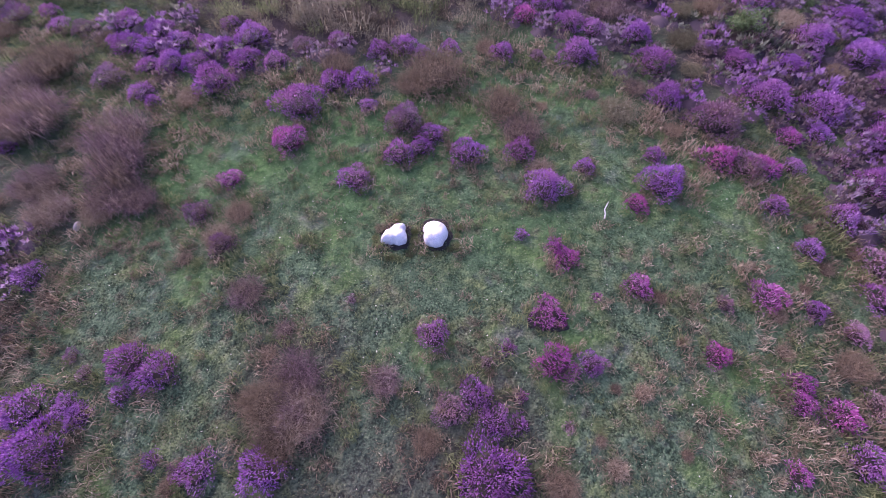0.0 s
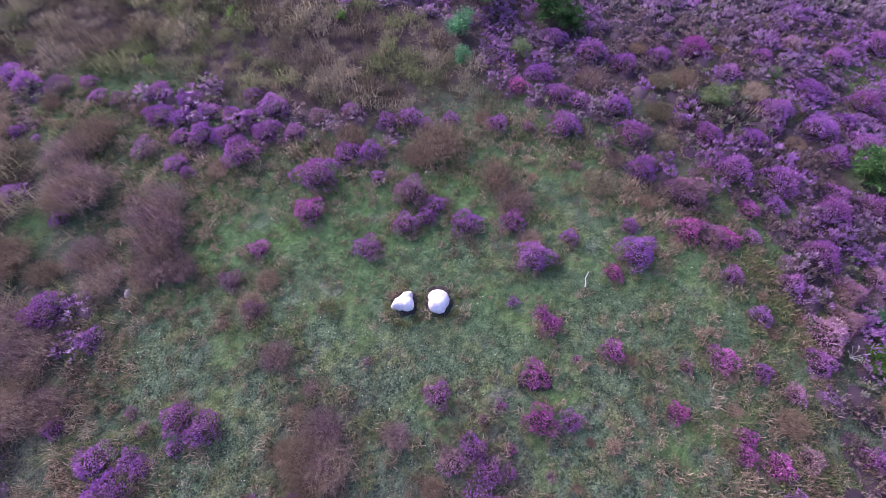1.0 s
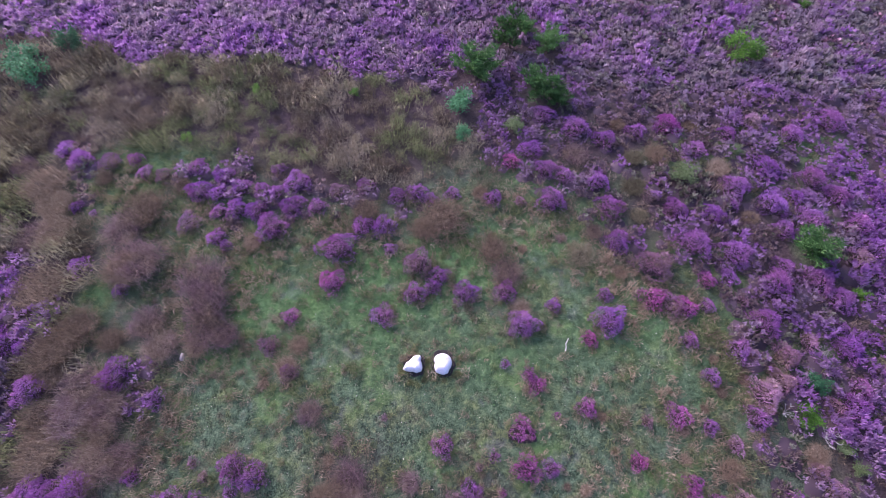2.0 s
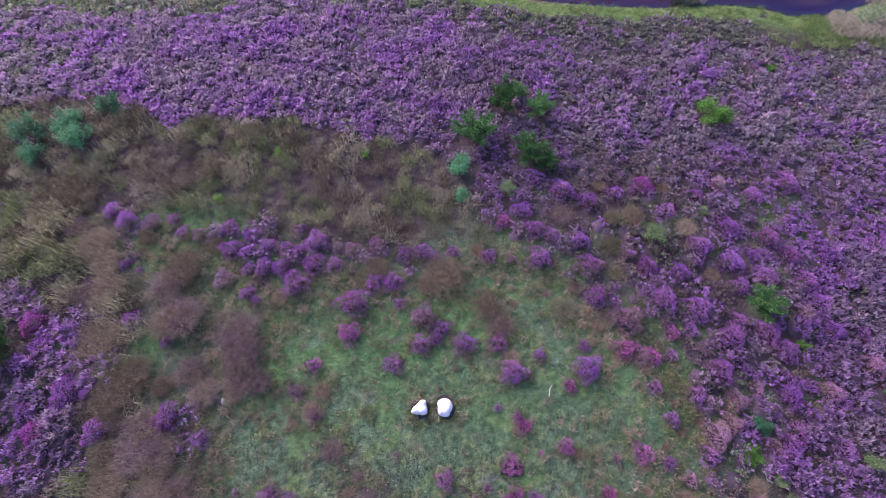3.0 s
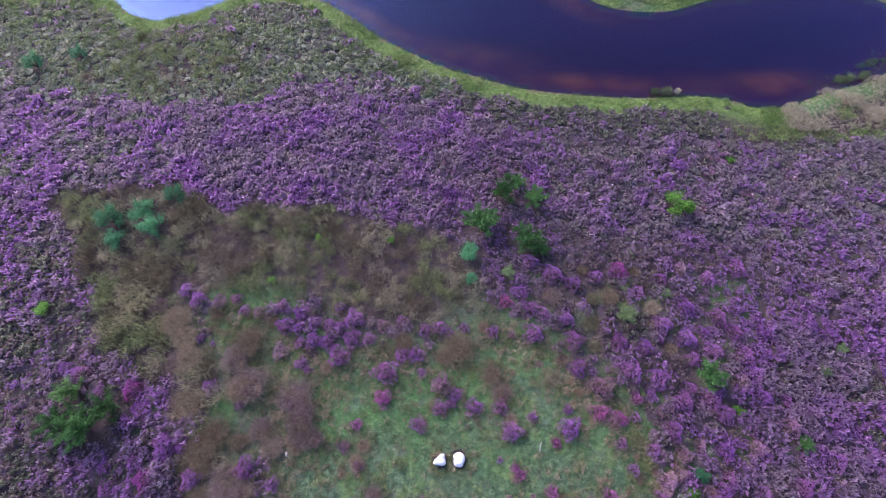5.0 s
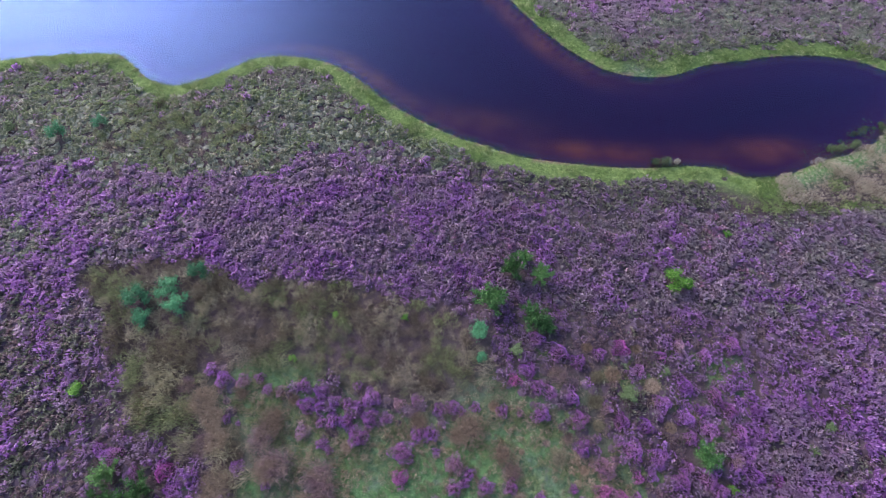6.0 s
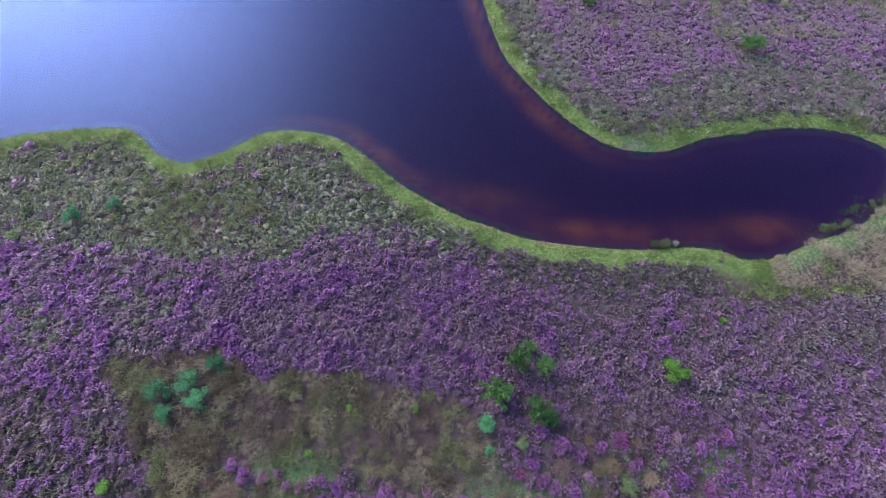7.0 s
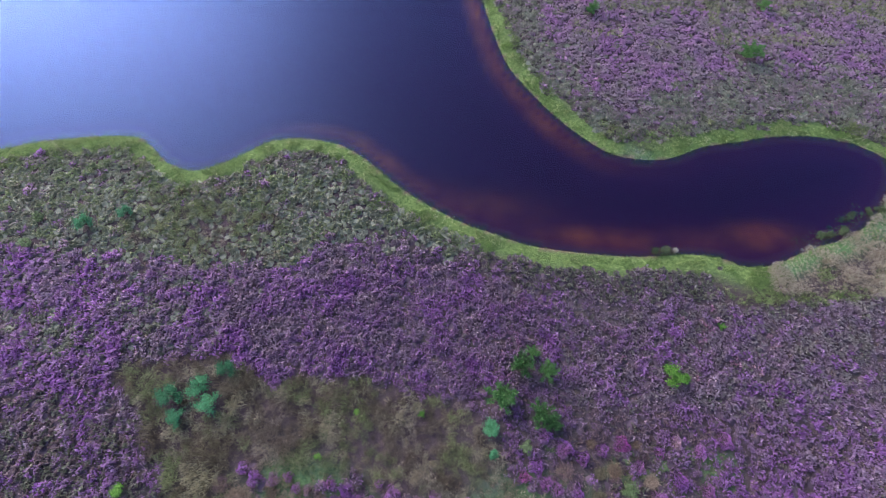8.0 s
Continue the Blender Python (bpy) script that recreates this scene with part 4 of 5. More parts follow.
heather(8.28, 0.87, 0.7, "violet")
heather(8.62, 1.53, 0.95, "faded")
heather(9.14, 1.82, 0.81, "faded")
heather(5.13, -0.38, 0.46, "magenta")
heather(7.61, 0.18, 0.49, "faded")
heather(6.42, -0.75, 0.45, "magenta")
heather(6.33, -1.06, 0.44, "magenta")
heather(8.73, -0.96, 0.52, "violet")
heather(6.88, -1.23, 0.59, "magenta")
heather(7.54, -1.04, 0.57, "faded")
heather(9.5, -0.26, 0.53, "faded")
heather(9.76, -0.68, 0.63, "faded")
heather(10.79, 1.33, 0.82, "violet")
heather(10.35, 1.3, 0.62, "faded")
heather(1.34, 7.2, 0.65, "violet")
heather(2.24, 7.15, 0.47, "faded")
heather(3.24, 7.22, 0.97, "violet")
heather(3.09, 8.49, 0.86, "violet")
heather(3.71, 8.25, 0.78, "violet")
heather(4.83, 8.07, 0.83, "violet")
heather(5.12, 7.08, 0.98, "violet")
heather(6.49, 7.68, 0.58, "faded")
heather(7.2, 7.16, 0.81, "violet")
heather(8.33, 7.0, 0.88, "violet")
heather(9.28, 8.12, 0.98, "violet")
heather(9.08, 7.48, 0.45, "violet")
heather(10.32, 7.57, 0.96, "violet")
heather(11.42, 7.05, 0.94, "violet")
heather(10.45, 6.63, 0.69, "violet")
heather(10.53, 9.11, 0.86, "violet")
heather(11.93, 8.69, 0.92, "violet")
heather(7.48, 10.75, 0.91, "magenta")
heather(6.34, 10.38, 0.71, "violet")
heather(4.16, 10.31, 1.06, "violet")
heather(3.08, 10.92, 0.88, "violet")
heather(2.59, 9.26, 0.88, "violet")
heather(1.94, 8.75, 0.68, "magenta")
heather(9.49, 10.46, 0.78, "violet")
heather(11.79, 10.62, 0.94, "violet")
heather(13.28, 11.3, 0.95, "violet")
heather(12.82, 6.91, 1.0, "violet")
heather(5.19, 9.91, 0.78, "violet")
heather(8.28, 9.62, 0.76, "violet")
heather(10.5, 11.06, 0.83, "faded")
heather(11.14, 7.93, 0.72, "violet")
heather(12.57, 8.03, 0.83, "violet")
heather(11.46, 5.69, 0.77, "violet")
heather(12.46, 5.76, 0.8, "faded")
heather(-17.92, 4.06, 0.7, "violet")
heather(-17.16, 3.74, 1.11, "violet")
heather(-14.48, 3.37, 0.91, "magenta")
heather(-13.85, 2.6, 0.8, "violet")
heather(-13.31, 0.53, 0.76, "violet")
heather(-15.93, 3.06, 0.81, "violet")
heather(-14.49, 0.3, 0.67, "violet")
heather(-12.22, 1.22, 1.16, "violet")
heather(-12.61, -0.02, 0.96, "magenta")
heather(-14.12, -0.48, 0.74, "violet")
heather(13.26, 5.17, 0.86, "violet")
heather(14.22, 5.13, 0.77, "violet")
heather(13.12, 6.16, 0.93, "violet")
heather(14.19, 4.07, 0.88, "faded")
heather(14.03, 1.72, 0.93, "violet")
heather(15.71, 2.78, 0.76, "violet")
heather(12.55, 3.04, 0.82, "faded")
heather(12.79, 2.76, 0.64, "violet")
heather(11.16, 1.78, 0.71, "violet")
heather(12.43, 1.34, 0.74, "violet")

# grass tussocks
tussock(-1.97, -1.3, 1.12, "mauve")
tussock(-2.31, -1.82, 0.99, "brown")
tussock(-1.69, -1.9, 1.03, "mauve")
tussock(-2.03, -2.34, 0.87, "brown")
tussock(-2.61, -1.71, 0.64, "straw")
tussock(0.31, -2.11, 0.57, "straw")
tussock(3.04, -1.89, 0.3, "straw")
tussock(3.25, -2.27, 0.47, "straw")
tussock(2.4, -2.57, 0.63, "straw")
tussock(-0.31, 6.33, 1.67, "brown")
tussock(-0.82, 5.89, 1.09, "brown")
tussock(-3.5, -3.05, 0.47, "straw")
tussock(4.34, -1.99, 0.29, "straw")
tussock(2.24, 3.42, 0.67, "straw")
tussock(-6.12, 5.01, 0.75, "straw")
tussock(4.59, -0.16, 0.31, "straw")
tussock(-2.56, -0.92, 0.48, "straw")
tussock(-9.91, 5.82, 1.62, "brown")
tussock(-10.31, 5.08, 1.58, "mauve")
tussock(-9.33, 3.93, 1.95, "mauve")
tussock(-9.81, 3.75, 1.31, "brown")
tussock(-7.25, 3.63, 1.79, "mauve")
tussock(-13.55, 6.53, 1.67, "brown")
tussock(-12.83, 5.83, 1.42, "brown")
tussock(-12.36, 4.88, 1.37, "brown")
tussock(-12.99, 4.6, 1.36, "mauve")
tussock(-11.88, 2.96, 1.73, "brown")
tussock(-14.65, 7.25, 1.12, "mauve")
tussock(-9.8, 6.23, 0.57, "straw")
tussock(-11.77, 7.02, 0.77, "brown")
tussock(-6.87, 2.85, 1.64, "mauve")
tussock(-6.59, 2.11, 1.38, "mauve")
tussock(-6.8, 1.62, 0.87, "brown")
tussock(-6.05, 1.99, 0.91, "mauve")
tussock(-8.37, 2.2, 1.24, "mauve")
tussock(-7.78, 1.55, 1.2, "mauve")
tussock(-9.25, 1.62, 0.88, "brown")
tussock(-10.61, 1.27, 1.62, "brown")
tussock(-10.3, 1.9, 1.38, "brown")
tussock(-10.48, 0.54, 1.02, "brown")
tussock(-9.28, 0.24, 1.65, "mauve")
tussock(-8.51, -0.23, 1.4, "mauve")
tussock(-9.32, -0.44, 1.54, "mauve")
tussock(-8.56, -0.8, 1.1, "straw")
tussock(-10.22, -0.56, 1.25, "brown")
tussock(-9.8, -1.37, 1.55, "brown")
tussock(-7.66, -1.29, 1.18, "mauve")
tussock(-8.42, -1.6, 1.32, "mauve")
tussock(-3.96, 1.9, 0.72, "straw")
tussock(-4.15, 1.27, 0.74, "straw")
tussock(-4.66, 0.76, 0.46, "straw")
tussock(-2.77, 6.41, 1.06, "brown")
tussock(-9.12, 6.97, 0.73, "brown")
tussock(4.33, 0.63, 0.39, "straw")
tussock(6.36, 0.46, 0.52, "straw")
tussock(9.06, 2.15, 0.53, "straw")
tussock(6.31, -0.23, 0.46, "straw")
tussock(7.36, -0.41, 0.74, "straw")
tussock(3.79, -1.1, 0.49, "straw")
tussock(3.35, -1.06, 0.29, "brown")
tussock(9.58, 0.11, 0.7, "straw")
tussock(8.2, 1.87, 0.52, "straw")
tussock(7.51, 2.35, 0.45, "straw")
tussock(7.54, 1.47, 0.49, "straw")
tussock(8.74, 1.27, 0.65, "straw")
tussock(7.02, 1.02, 0.39, "straw")
tussock(1.37, 5.3, 1.11, "brown")
tussock(1.84, 4.51, 1.08, "mauve")
tussock(4.07, 5.28, 1.07, "olive")
tussock(5.24, 4.83, 0.56, "straw")
tussock(4.16, 9.2, 1.1, "mauve")
tussock(6.92, 9.38, 1.1, "straw")
tussock(8.93, 8.96, 0.93, "straw")
tussock(6.01, 7.99, 0.87, "olive")
tussock(8.34, 10.76, 0.67, "straw")
tussock(6.05, 6.88, 0.7, "olive")
tussock(0.9, 7.42, 0.65, "straw")
tussock(6.13, 9.18, 0.83, "olive")
tussock(4.55, 6.18, 0.69, "mauve")
tussock(9.56, 7.03, 0.63, "straw")
tussock(3.51, 5.9, 0.51, "mauve")
tussock(2.31, 5.43, 0.44, "straw")
tussock(5.74, 10.69, 0.71, "straw")

# saplings, leafy shrubs and dead shrubs
sapling(-16.98, 3.09, 0.99, "pine")
sapling(-15.15, 2.54, 1.15, "pine")
sapling(-15.84, 1.63, 1.3, "pine")
sapling(-17.02, 1.75, 1.09, "pine")
sapling(14.45, 3.37, 0.56, "pine")
sapling(1.86, 14.73, 1.3, "pine")
sapling(3.35, 14.46, 1.07, "pine")
sapling(2.45, 15.59, 0.69, "pine")
sapling(0.54, 12.84, 1.31, "pine")
sapling(2.85, 12.08, 1.18, "pine")
sapling(3.56, 11.67, 0.79, "pine")
sapling(20.76, 41.5, 1.32, "pine")
sapling(8.14, 46.0, 1.0, "pine")
sapling(23.39, 47.71, 0.91, "pine")
shrub(9.98, 1.88, 0.71, "teal")
shrub(9.56, 1.04, 0.61, "fresh")
shrub(13.03, 1.06, 0.73, "sage")
shrub(12.09, 4.57, 0.4, "fresh")
shrub(16.2, 6.47, 0.6, "sage")
shrub(0.01, 11.04, 1.31, "teal")
shrub(0.24, 9.79, 0.82, "teal")
shrub(2.02, 10.24, 0.82, "sage")
shrub(7.64, 8.47, 1.08, "sage")
shrub(10.76, 14.78, 1.22, "fresh")
shrub(11.53, 14.63, 0.72, "fresh")
sapling(10.94, 5.83, 1.1, "pine")
shrub(9.67, 9.73, 0.5, "sage")
shrub(17.34, 7.61, 0.62, "sage")
shrub(10.3, 0.32, 0.54, "sage")
shrub(10.45, -0.13, 0.46, "sage")
shrub(5.23, 6.84, 0.49, "sage")
shrub(-18.73, 11.6, 1.6, "teal")
shrub(-17.23, 12.23, 1.5, "teal")
shrub(-16.28, 11.29, 1.55, "teal")
shrub(-15.86, 13.3, 1.4, "teal")
shrub(-18.08, 10.5, 1.15, "teal")
shrub(-20.05, 6.6, 0.83, "fresh")
shrub(14.36, 18.03, 0.45, "fresh")
shrub(-9.61, 8.99, 0.4, "fresh")
shrub(-7.75, 11.46, 0.42, "fresh")
shrub(-4.0, 11.59, 0.39, "fresh")
shrub(-31.42, 22.52, 0.94, "sage")
shrub(-25.77, 23.36, 1.18, "teal")
shrub(-28.15, 22.31, 1.4, "teal")
shrub(-31.53, 20.58, 0.99, "sage")
dead(10.6, 2.22, 0.63)
dead(10.57, 2.79, 0.47)
dead(9.08, 1.09, 0.62)
dead(9.96, 0.52, 0.81)


def rushes(x, y, d, tall, material, label):
    ob = new("rush_clump")
    rng = np.random.RandomState(700 + int(1000 * d) % 900)
    v, t = blades(rng, 150, 0.35, 0.4, tall, 0.022, 0.2)
    new("tuft", mesh_from("tuft", v, t, material, np.zeros(len(v)))).parent = ob
    v, t = blades(rng, 40, 0.2, 0.25, tall * 1.15, 0.018, 0.1)
    new("seed_head", mesh_from("seed_head", v, t, material, np.zeros(len(v)))).parent = ob
    ob.matrix_basis = pose(x, y, gz(x, y) - 0.02) @ Matrix.Scale(d, 4)
    tagged(ob, label, "rushes")


rushes(10.9, 23.05, 0.8, 0.6, RUSH, "dark green rush clump in shallow water")
rushes(11.6, 23.15, 0.9, 0.6, RUSH, "dark green rush clump in shallow water")
ragged = random.Random(17)
for k in range(20):
    along = k / 19
    rushes(22.6 + 4.6 * along + ragged.uniform(-0.4, 0.4), 24.9 + 2.9 * along + ragged.uniform(-0.35, 0.35), ragged.uniform(0.4, 0.85), ragged.uniform(0.35, 0.6), RUSH,
           "dark green rush clump in shallow water")
rushes(12.3, 23.2, 0.5, 0.9, REED, "pale dry reed clump at the water's edge")


# ---- the wide heath ----
def spread_points(x0, x1, y0, y1, pitch, seed, loose=1.25):
    rng = np.random.RandomState(seed)
    gx, gy = np.meshgrid(np.arange(x0, x1, pitch), np.arange(y0, y1, pitch * 0.87))
    gx = gx + (np.arange(gx.shape[0]) % 2)[:, None] * pitch / 2
    x = gx.ravel() + (rng.rand(gx.size) - 0.5) * pitch * loose
    y = gy.ravel() + (rng.rand(gx.size) - 0.5) * pitch * loose
    return x, y, rng


CORE_FACES = 6


def clump(rng, shoots, each, radius, tall, length, width, fill=1.0):
    """A low heather plant of the wide field: tufts of flower spikes, each tuft of one tone, over a core of twigs that
    fills the shaded gaps.
    """
    ang, k = rng.rand(shoots) * 2 * np.pi, np.sqrt(rng.rand(shoots))
    top = tall * (1 - 0.4 * k ** 2) * (0.62 + 0.5 * rng.rand(shoots))
    foot = np.stack([radius * k * np.cos(ang), radius * k * np.sin(ang), top - 0.6 * length], 1)
    of = np.repeat(np.arange(shoots), each)
    n = len(of)
    fan = rng.randn(n, 3) * np.array([1, 1, 0.5])
    base = foot[of] + fan * length * 0.36
    way = np.stack([0.35 * k * np.cos(ang), 0.35 * k * np.sin(ang), np.ones(shoots)], 1)[of] + fan * 0.42
    way /= np.linalg.norm(way, axis=1)[:, None]
    side = np.cross(way, rng.rand(n, 3) - 0.5)
    side /= np.linalg.norm(side, axis=1)[:, None]
    ln, w = length * (0.7 + 0.6 * rng.rand(n))[:, None], width * (0.7 + 0.6 * rng.rand(n))[:, None]
    v = np.stack([base - w * side, base + w * side, base + way * ln], 1).reshape(-1, 3)
    v[:, 2] = np.maximum(v[:, 2], 0.01)
    t = 3 * np.arange(n)[:, None] + np.array([[0, 1, 2]])
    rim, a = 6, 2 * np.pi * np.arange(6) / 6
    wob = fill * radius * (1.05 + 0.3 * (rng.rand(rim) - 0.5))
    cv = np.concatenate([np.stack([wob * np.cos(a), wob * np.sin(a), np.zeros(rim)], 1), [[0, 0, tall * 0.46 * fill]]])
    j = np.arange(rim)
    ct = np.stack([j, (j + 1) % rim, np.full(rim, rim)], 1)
    tones = np.concatenate([np.repeat(rng.rand(shoots)[of], 3), np.full(rim + 1, 0.5)])
    return np.concatenate([v, cv]), np.concatenate([t, ct + len(v)]), tones


def apart_from(x, y, reach):
    """True where no single bush, tussock or stone stands."""
    free = np.ones(len(x), bool)
    for px, py, d in PLACED:
        free &= (x - px) ** 2 + (y - py) ** 2 > (reach * d) ** 2
    return free


def build_heath():
    x, y, rng = spread_points(-46, 39, -7, 55, 0.345, 21, 1.8)
    lake, clear = signed(LAKE, x, y), signed(CLEARING, x, y)
    warp = 1.6 * (lattice(x, y, 1.4, 5) - 0.5) + 0.8 * (lattice(x, y, 0.5, 6) - 0.5)
    brown = np.maximum(signed(BROWN_BELT, x, y), signed(BROWN_WEST, x, y)) + 0.6 * warp + 2.4 * (lattice(x, y, 3.0, 53) - 0.5) * step(-x, 5, 14)
    olive = step(signed(OLIVE_HEATH, x, y) + warp, -0.7, 0.9)
    far = (x > -6) & (y > 30)
    ring = np.maximum(step(clear, -3.6, -0.6) * (y < 10), step(clear, -7.0, -1.0) * step(x, 2, 4) * (1 - step(y, 9, 12)) * step(lattice(x, y, 1.5, 79), 0.25, 0.6))
    land = (lake < -1.4 + 0.5 * warp) & (clear + 0.7 * warp < -0.15) & apart_from(x, y, 0.42)
    land &= rng.rand(len(x)) > 0.6 * ring
    land &= (rng.rand(len(x)) < 0.55) | ((x > -33 - 0.42 * y) & (x < 22 + 0.38 * y) & (y < 53))
    reed = signed(DEAD_REED, x, y)
    moor = land & ((brown > 0) | (signed(OLIVE_MOOR, x, y) + 2 * warp > 2.2 * rng.rand(len(x))) & (rng.rand(len(x)) < 0.6)) & (rng.rand(len(x)) < 0.95) & (west_gap(x, y) < 0.5)
    heath = land & ~moor & (np.maximum(reed, signed(GREEN_STRIP, x, y)) < 0) & ((brown < 0) | (x > 0))
    edge = step(-lake, 1.8, 4.6)
    bloom = (0.95 - 0.4 * step(x, 2, 12) * step(y, 9, 14)) * (1 - 0.97 * olive) * (0.06 + 0.94 * edge)
    bloom *= 1 - 0.22 * step(y, 13, 20)
    bloom *= 0.6 + 0.4 * step(lattice(x, y, 4, 31), 0.2, 0.6)
    patch = 0.6 * lattice(x, y, 5.5, 51) + 0.4 * lattice(x, y, 1.8, 52)
    bloom *= 1 - 0.68 * step(-x, 13, 19) * step(18 - y, 0, 4) * step(patch, 0.22, 0.48)
    bloom *= 1 - 0.6 * step(4.5 - np.hypot(x - 5.5, (y - 9) * 1.2), -1.5, 1.5) * step(patch, 0.3, 0.6)
    bloom *= 1 - 0.35 * step(patch, 0.5, 0.75)
    bloom *= 1 - 0.72 * ring
    bloom *= 1 - 0.7 * step(x, 13, 20) * step(y, 13, 17)
    inland = -lake + 2.5 * (lattice(x, y, 3.5, 63) - 0.5)
    bloom = np.where(far, 0.06 + 0.82 * step(inland - 2.2 * step(x, 11, 17), 3.6, 6.0) * (1 - 0.75 * step(inland, 12.5, 15.5)) * (1 - 0.5 * step(patch, 0.5, 0.68)), bloom)
    belt = step(3.5 - x, 0, 4) * step(y, 11, 13) * (1 - step(y, 19.5, 21.5)) * (1 - olive) * step(x, -24, -16)
    bloom = np.clip(np.maximum(bloom, 0.93 * belt), 0.02, 0.95)
    die = rng.rand(len(x))
    size = 0.76 + 0.62 * rng.rand(len(x)) ** 1.3 + 0.45 * (lattice(x, y, 2.2, 8) - 0.5)
    size *= np.where(y < 9, 1.15, 1.0) * (1 - 0.1 * step(y, 14, 22))
    tone = np.clip(lattice(x, y, 4.0, 12) * 0.3 + lattice(x, y, 0.9, 13) * 0.3 + rng.rand(len(x)) * 0.4, 0, 0.999)
    bushy = [[clump(np.random.RandomState(40 + k), 9, 9, 0.31, 0.25, 0.094, 0.037) for k in range(7)],
             [clump(np.random.RandomState(50 + k), 4, 3, 0.26, 0.24, 0.16, 0.075) for k in range(4)],
             [clump(np.random.RandomState(55 + k), 13, 14, 0.28, 0.30, 0.058, 0.0175, 0.85) for k in range(5)],
             [clump(np.random.RandomState(45 + k), 8, 6, 0.31, 0.24, 0.115, 0.048) for k in range(6)],
             [clump(np.random.RandomState(35 + k), 11, 12, 0.29, 0.28, 0.068, 0.023, 0.9) for k in range(6)]]
    lowly = [[clump(np.random.RandomState(150 + k), 9, 8, 0.32, 0.19, 0.092, 0.036, 0.95) for k in range(7)],
             [clump(np.random.RandomState(160 + k), 4, 3, 0.27, 0.16, 0.15, 0.075) for k in range(4)],
             [clump(np.random.RandomState(170 + k), 10, 9, 0.28, 0.20, 0.066, 0.022, 0.9) for k in range(5)],
             [clump(np.random.RandomState(180 + k), 8, 6, 0.32, 0.18, 0.11, 0.048, 0.95) for k in range(6)],
             [clump(np.random.RandomState(190 + k), 9, 10, 0.30, 0.20, 0.070, 0.025, 0.9) for k in range(6)]]
    plain = np.where((x > -31 - 0.42 * y) & (x < 20 + 0.38 * y) & (y < 52), 0, 1)
    plain = np.where((x > -20) & (x < 19) & (y < 13) & (y > -4), 4, plain)
    plain = np.where((np.abs(x - 0.5) < 11.5 + 0.15 * y) & (y < 10.3) & (y > -4), 2, plain)
    plain = np.where((plain == 0) & (y > 26), 3, plain)
    sel = heath & (die < bloom)
    pink = sel & (np.hypot((x - 8) / 10, (y - 17) / 2.8) + 0.5 * (patch - 0.5) < 1) & (rng.rand(len(x)) < 0.1)
    scatter("pink_heather", bushy, x[pink], y[pink], size[pink] * 0.95, tone[pink], FADED, "pinkish heather past its full bloom", "heather", 15, plain[pink], CORE_FACES)
    sel &= ~pink
    rest = heath & ~sel & ~pink
    mass = sel & ~far
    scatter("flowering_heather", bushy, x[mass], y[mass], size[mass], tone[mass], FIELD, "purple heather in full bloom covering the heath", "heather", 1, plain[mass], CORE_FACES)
    over = sel & far
    scatter("lilac_heather", bushy, x[over], y[over], size[over] * 0.9, tone[over], LILAC, "pale purple heather beyond the pond", "heather", 19, plain[over], CORE_FACES)
    leafy = np.where(olive > 0.3, 0.8 - 0.5 * step(lattice(x, y, 4.5, 67), 0.5, 0.75), 0.07 + 0.25 * step(11 - y, 0, 3) + 0.3 * step(-x, 14, 18))
    leafy = np.where(~far & (lake > -3.5) & (y > 18), 0.7, leafy)
    leafy = np.where(far, 0.15 + 0.5 * step(inland, 12.5, 15.5) + 0.45 * (1 - step(inland, 1.5, 4.0)), leafy)
    grey = rest & ~(rng.rand(len(x)) < leafy)
    dull = grey & (y + 2.5 * (lattice(x, y, 3, 57) - 0.5) < 13)
    scatter("dull_heather", lowly, x[dull], y[dull], size[dull] * 0.9, tone[dull], DULLHEATH, "dull brown-mauve heather without flowers", "heather", 16, plain[dull], CORE_FACES)
    grey &= ~dull
    bare = grey & ~((olive > 0.3) | far | (x < -15))
    scatter("past_heather", lowly, x[bare], y[bare], size[bare] * 0.95, tone[bare], PASTBLOOM, "greyish-mauve heather past its bloom", "heather", 18, plain[bare], CORE_FACES)
    dry = grey & ~bare
    scatter("faded_heather", lowly, x[dry], y[dry], size[dry] * 0.95, tone[dry], GREYHEATH, "grey-brown heather past its bloom", "heather", 2, plain[dry], CORE_FACES, inner=GREENCORE)
    ol = rest & ~grey & ~dull
    low = ol & (olive < 0.3)
    scatter("green_heath", lowly, x[low], y[low], size[low] * 0.9, tone[low], HEATHGREEN, "dull green low shrublets between the heather", "heath", 14, plain[low], CORE_FACES)
    ol &= ~low
    scatter("olive_heath", lowly, x[ol], y[ol], size[ol] * 0.95, tone[ol], OLIVE, "olive-green low heath without flowers", "heath", 3, plain[ol], CORE_FACES, inner=GREENCORE)
    tuft = [blades(np.random.RandomState(60 + k), 66, 0.24, 0.30, 0.32, 0.0108, 0.4, 0.75) for k in range(5)]
    fine = [blades(np.random.RandomState(65 + k), 96, 0.23, 0.28, 0.33, 0.0070, 0.35, 0.7) for k in range(5)]
    near = np.where((y < 10.5) & (x > -13), 1, 0)
    green = moor & (lattice(x, y, 1.7, 45) * 0.7 + 0.3 * rng.rand(len(x)) + 0.14 * (y > 16) > 0.66)
    scatter("green_moor_grass", [tuft, fine], x[green], y[green], size[green] * 1.2, tone[green], MOSSY, "greenish tufts within the brown moor grass", "grass", 10, near[green])
    moor &= ~green
    hump = 0.55 + 0.55 * step(lattice(x, y, 1.0, 65), 0.25, 0.75)
    scatter("moor_grass", [tuft, fine], x[moor], y[moor], (size * hump)[moor] * 1.25, np.clip(0.75 * step(lattice(x, y, 0.75, 69), 0.2, 0.8) + 0.25 * tone, 0, 0.999)[moor], MOOR, "brown tussocky moor grass", "grass", 4, near[moor])
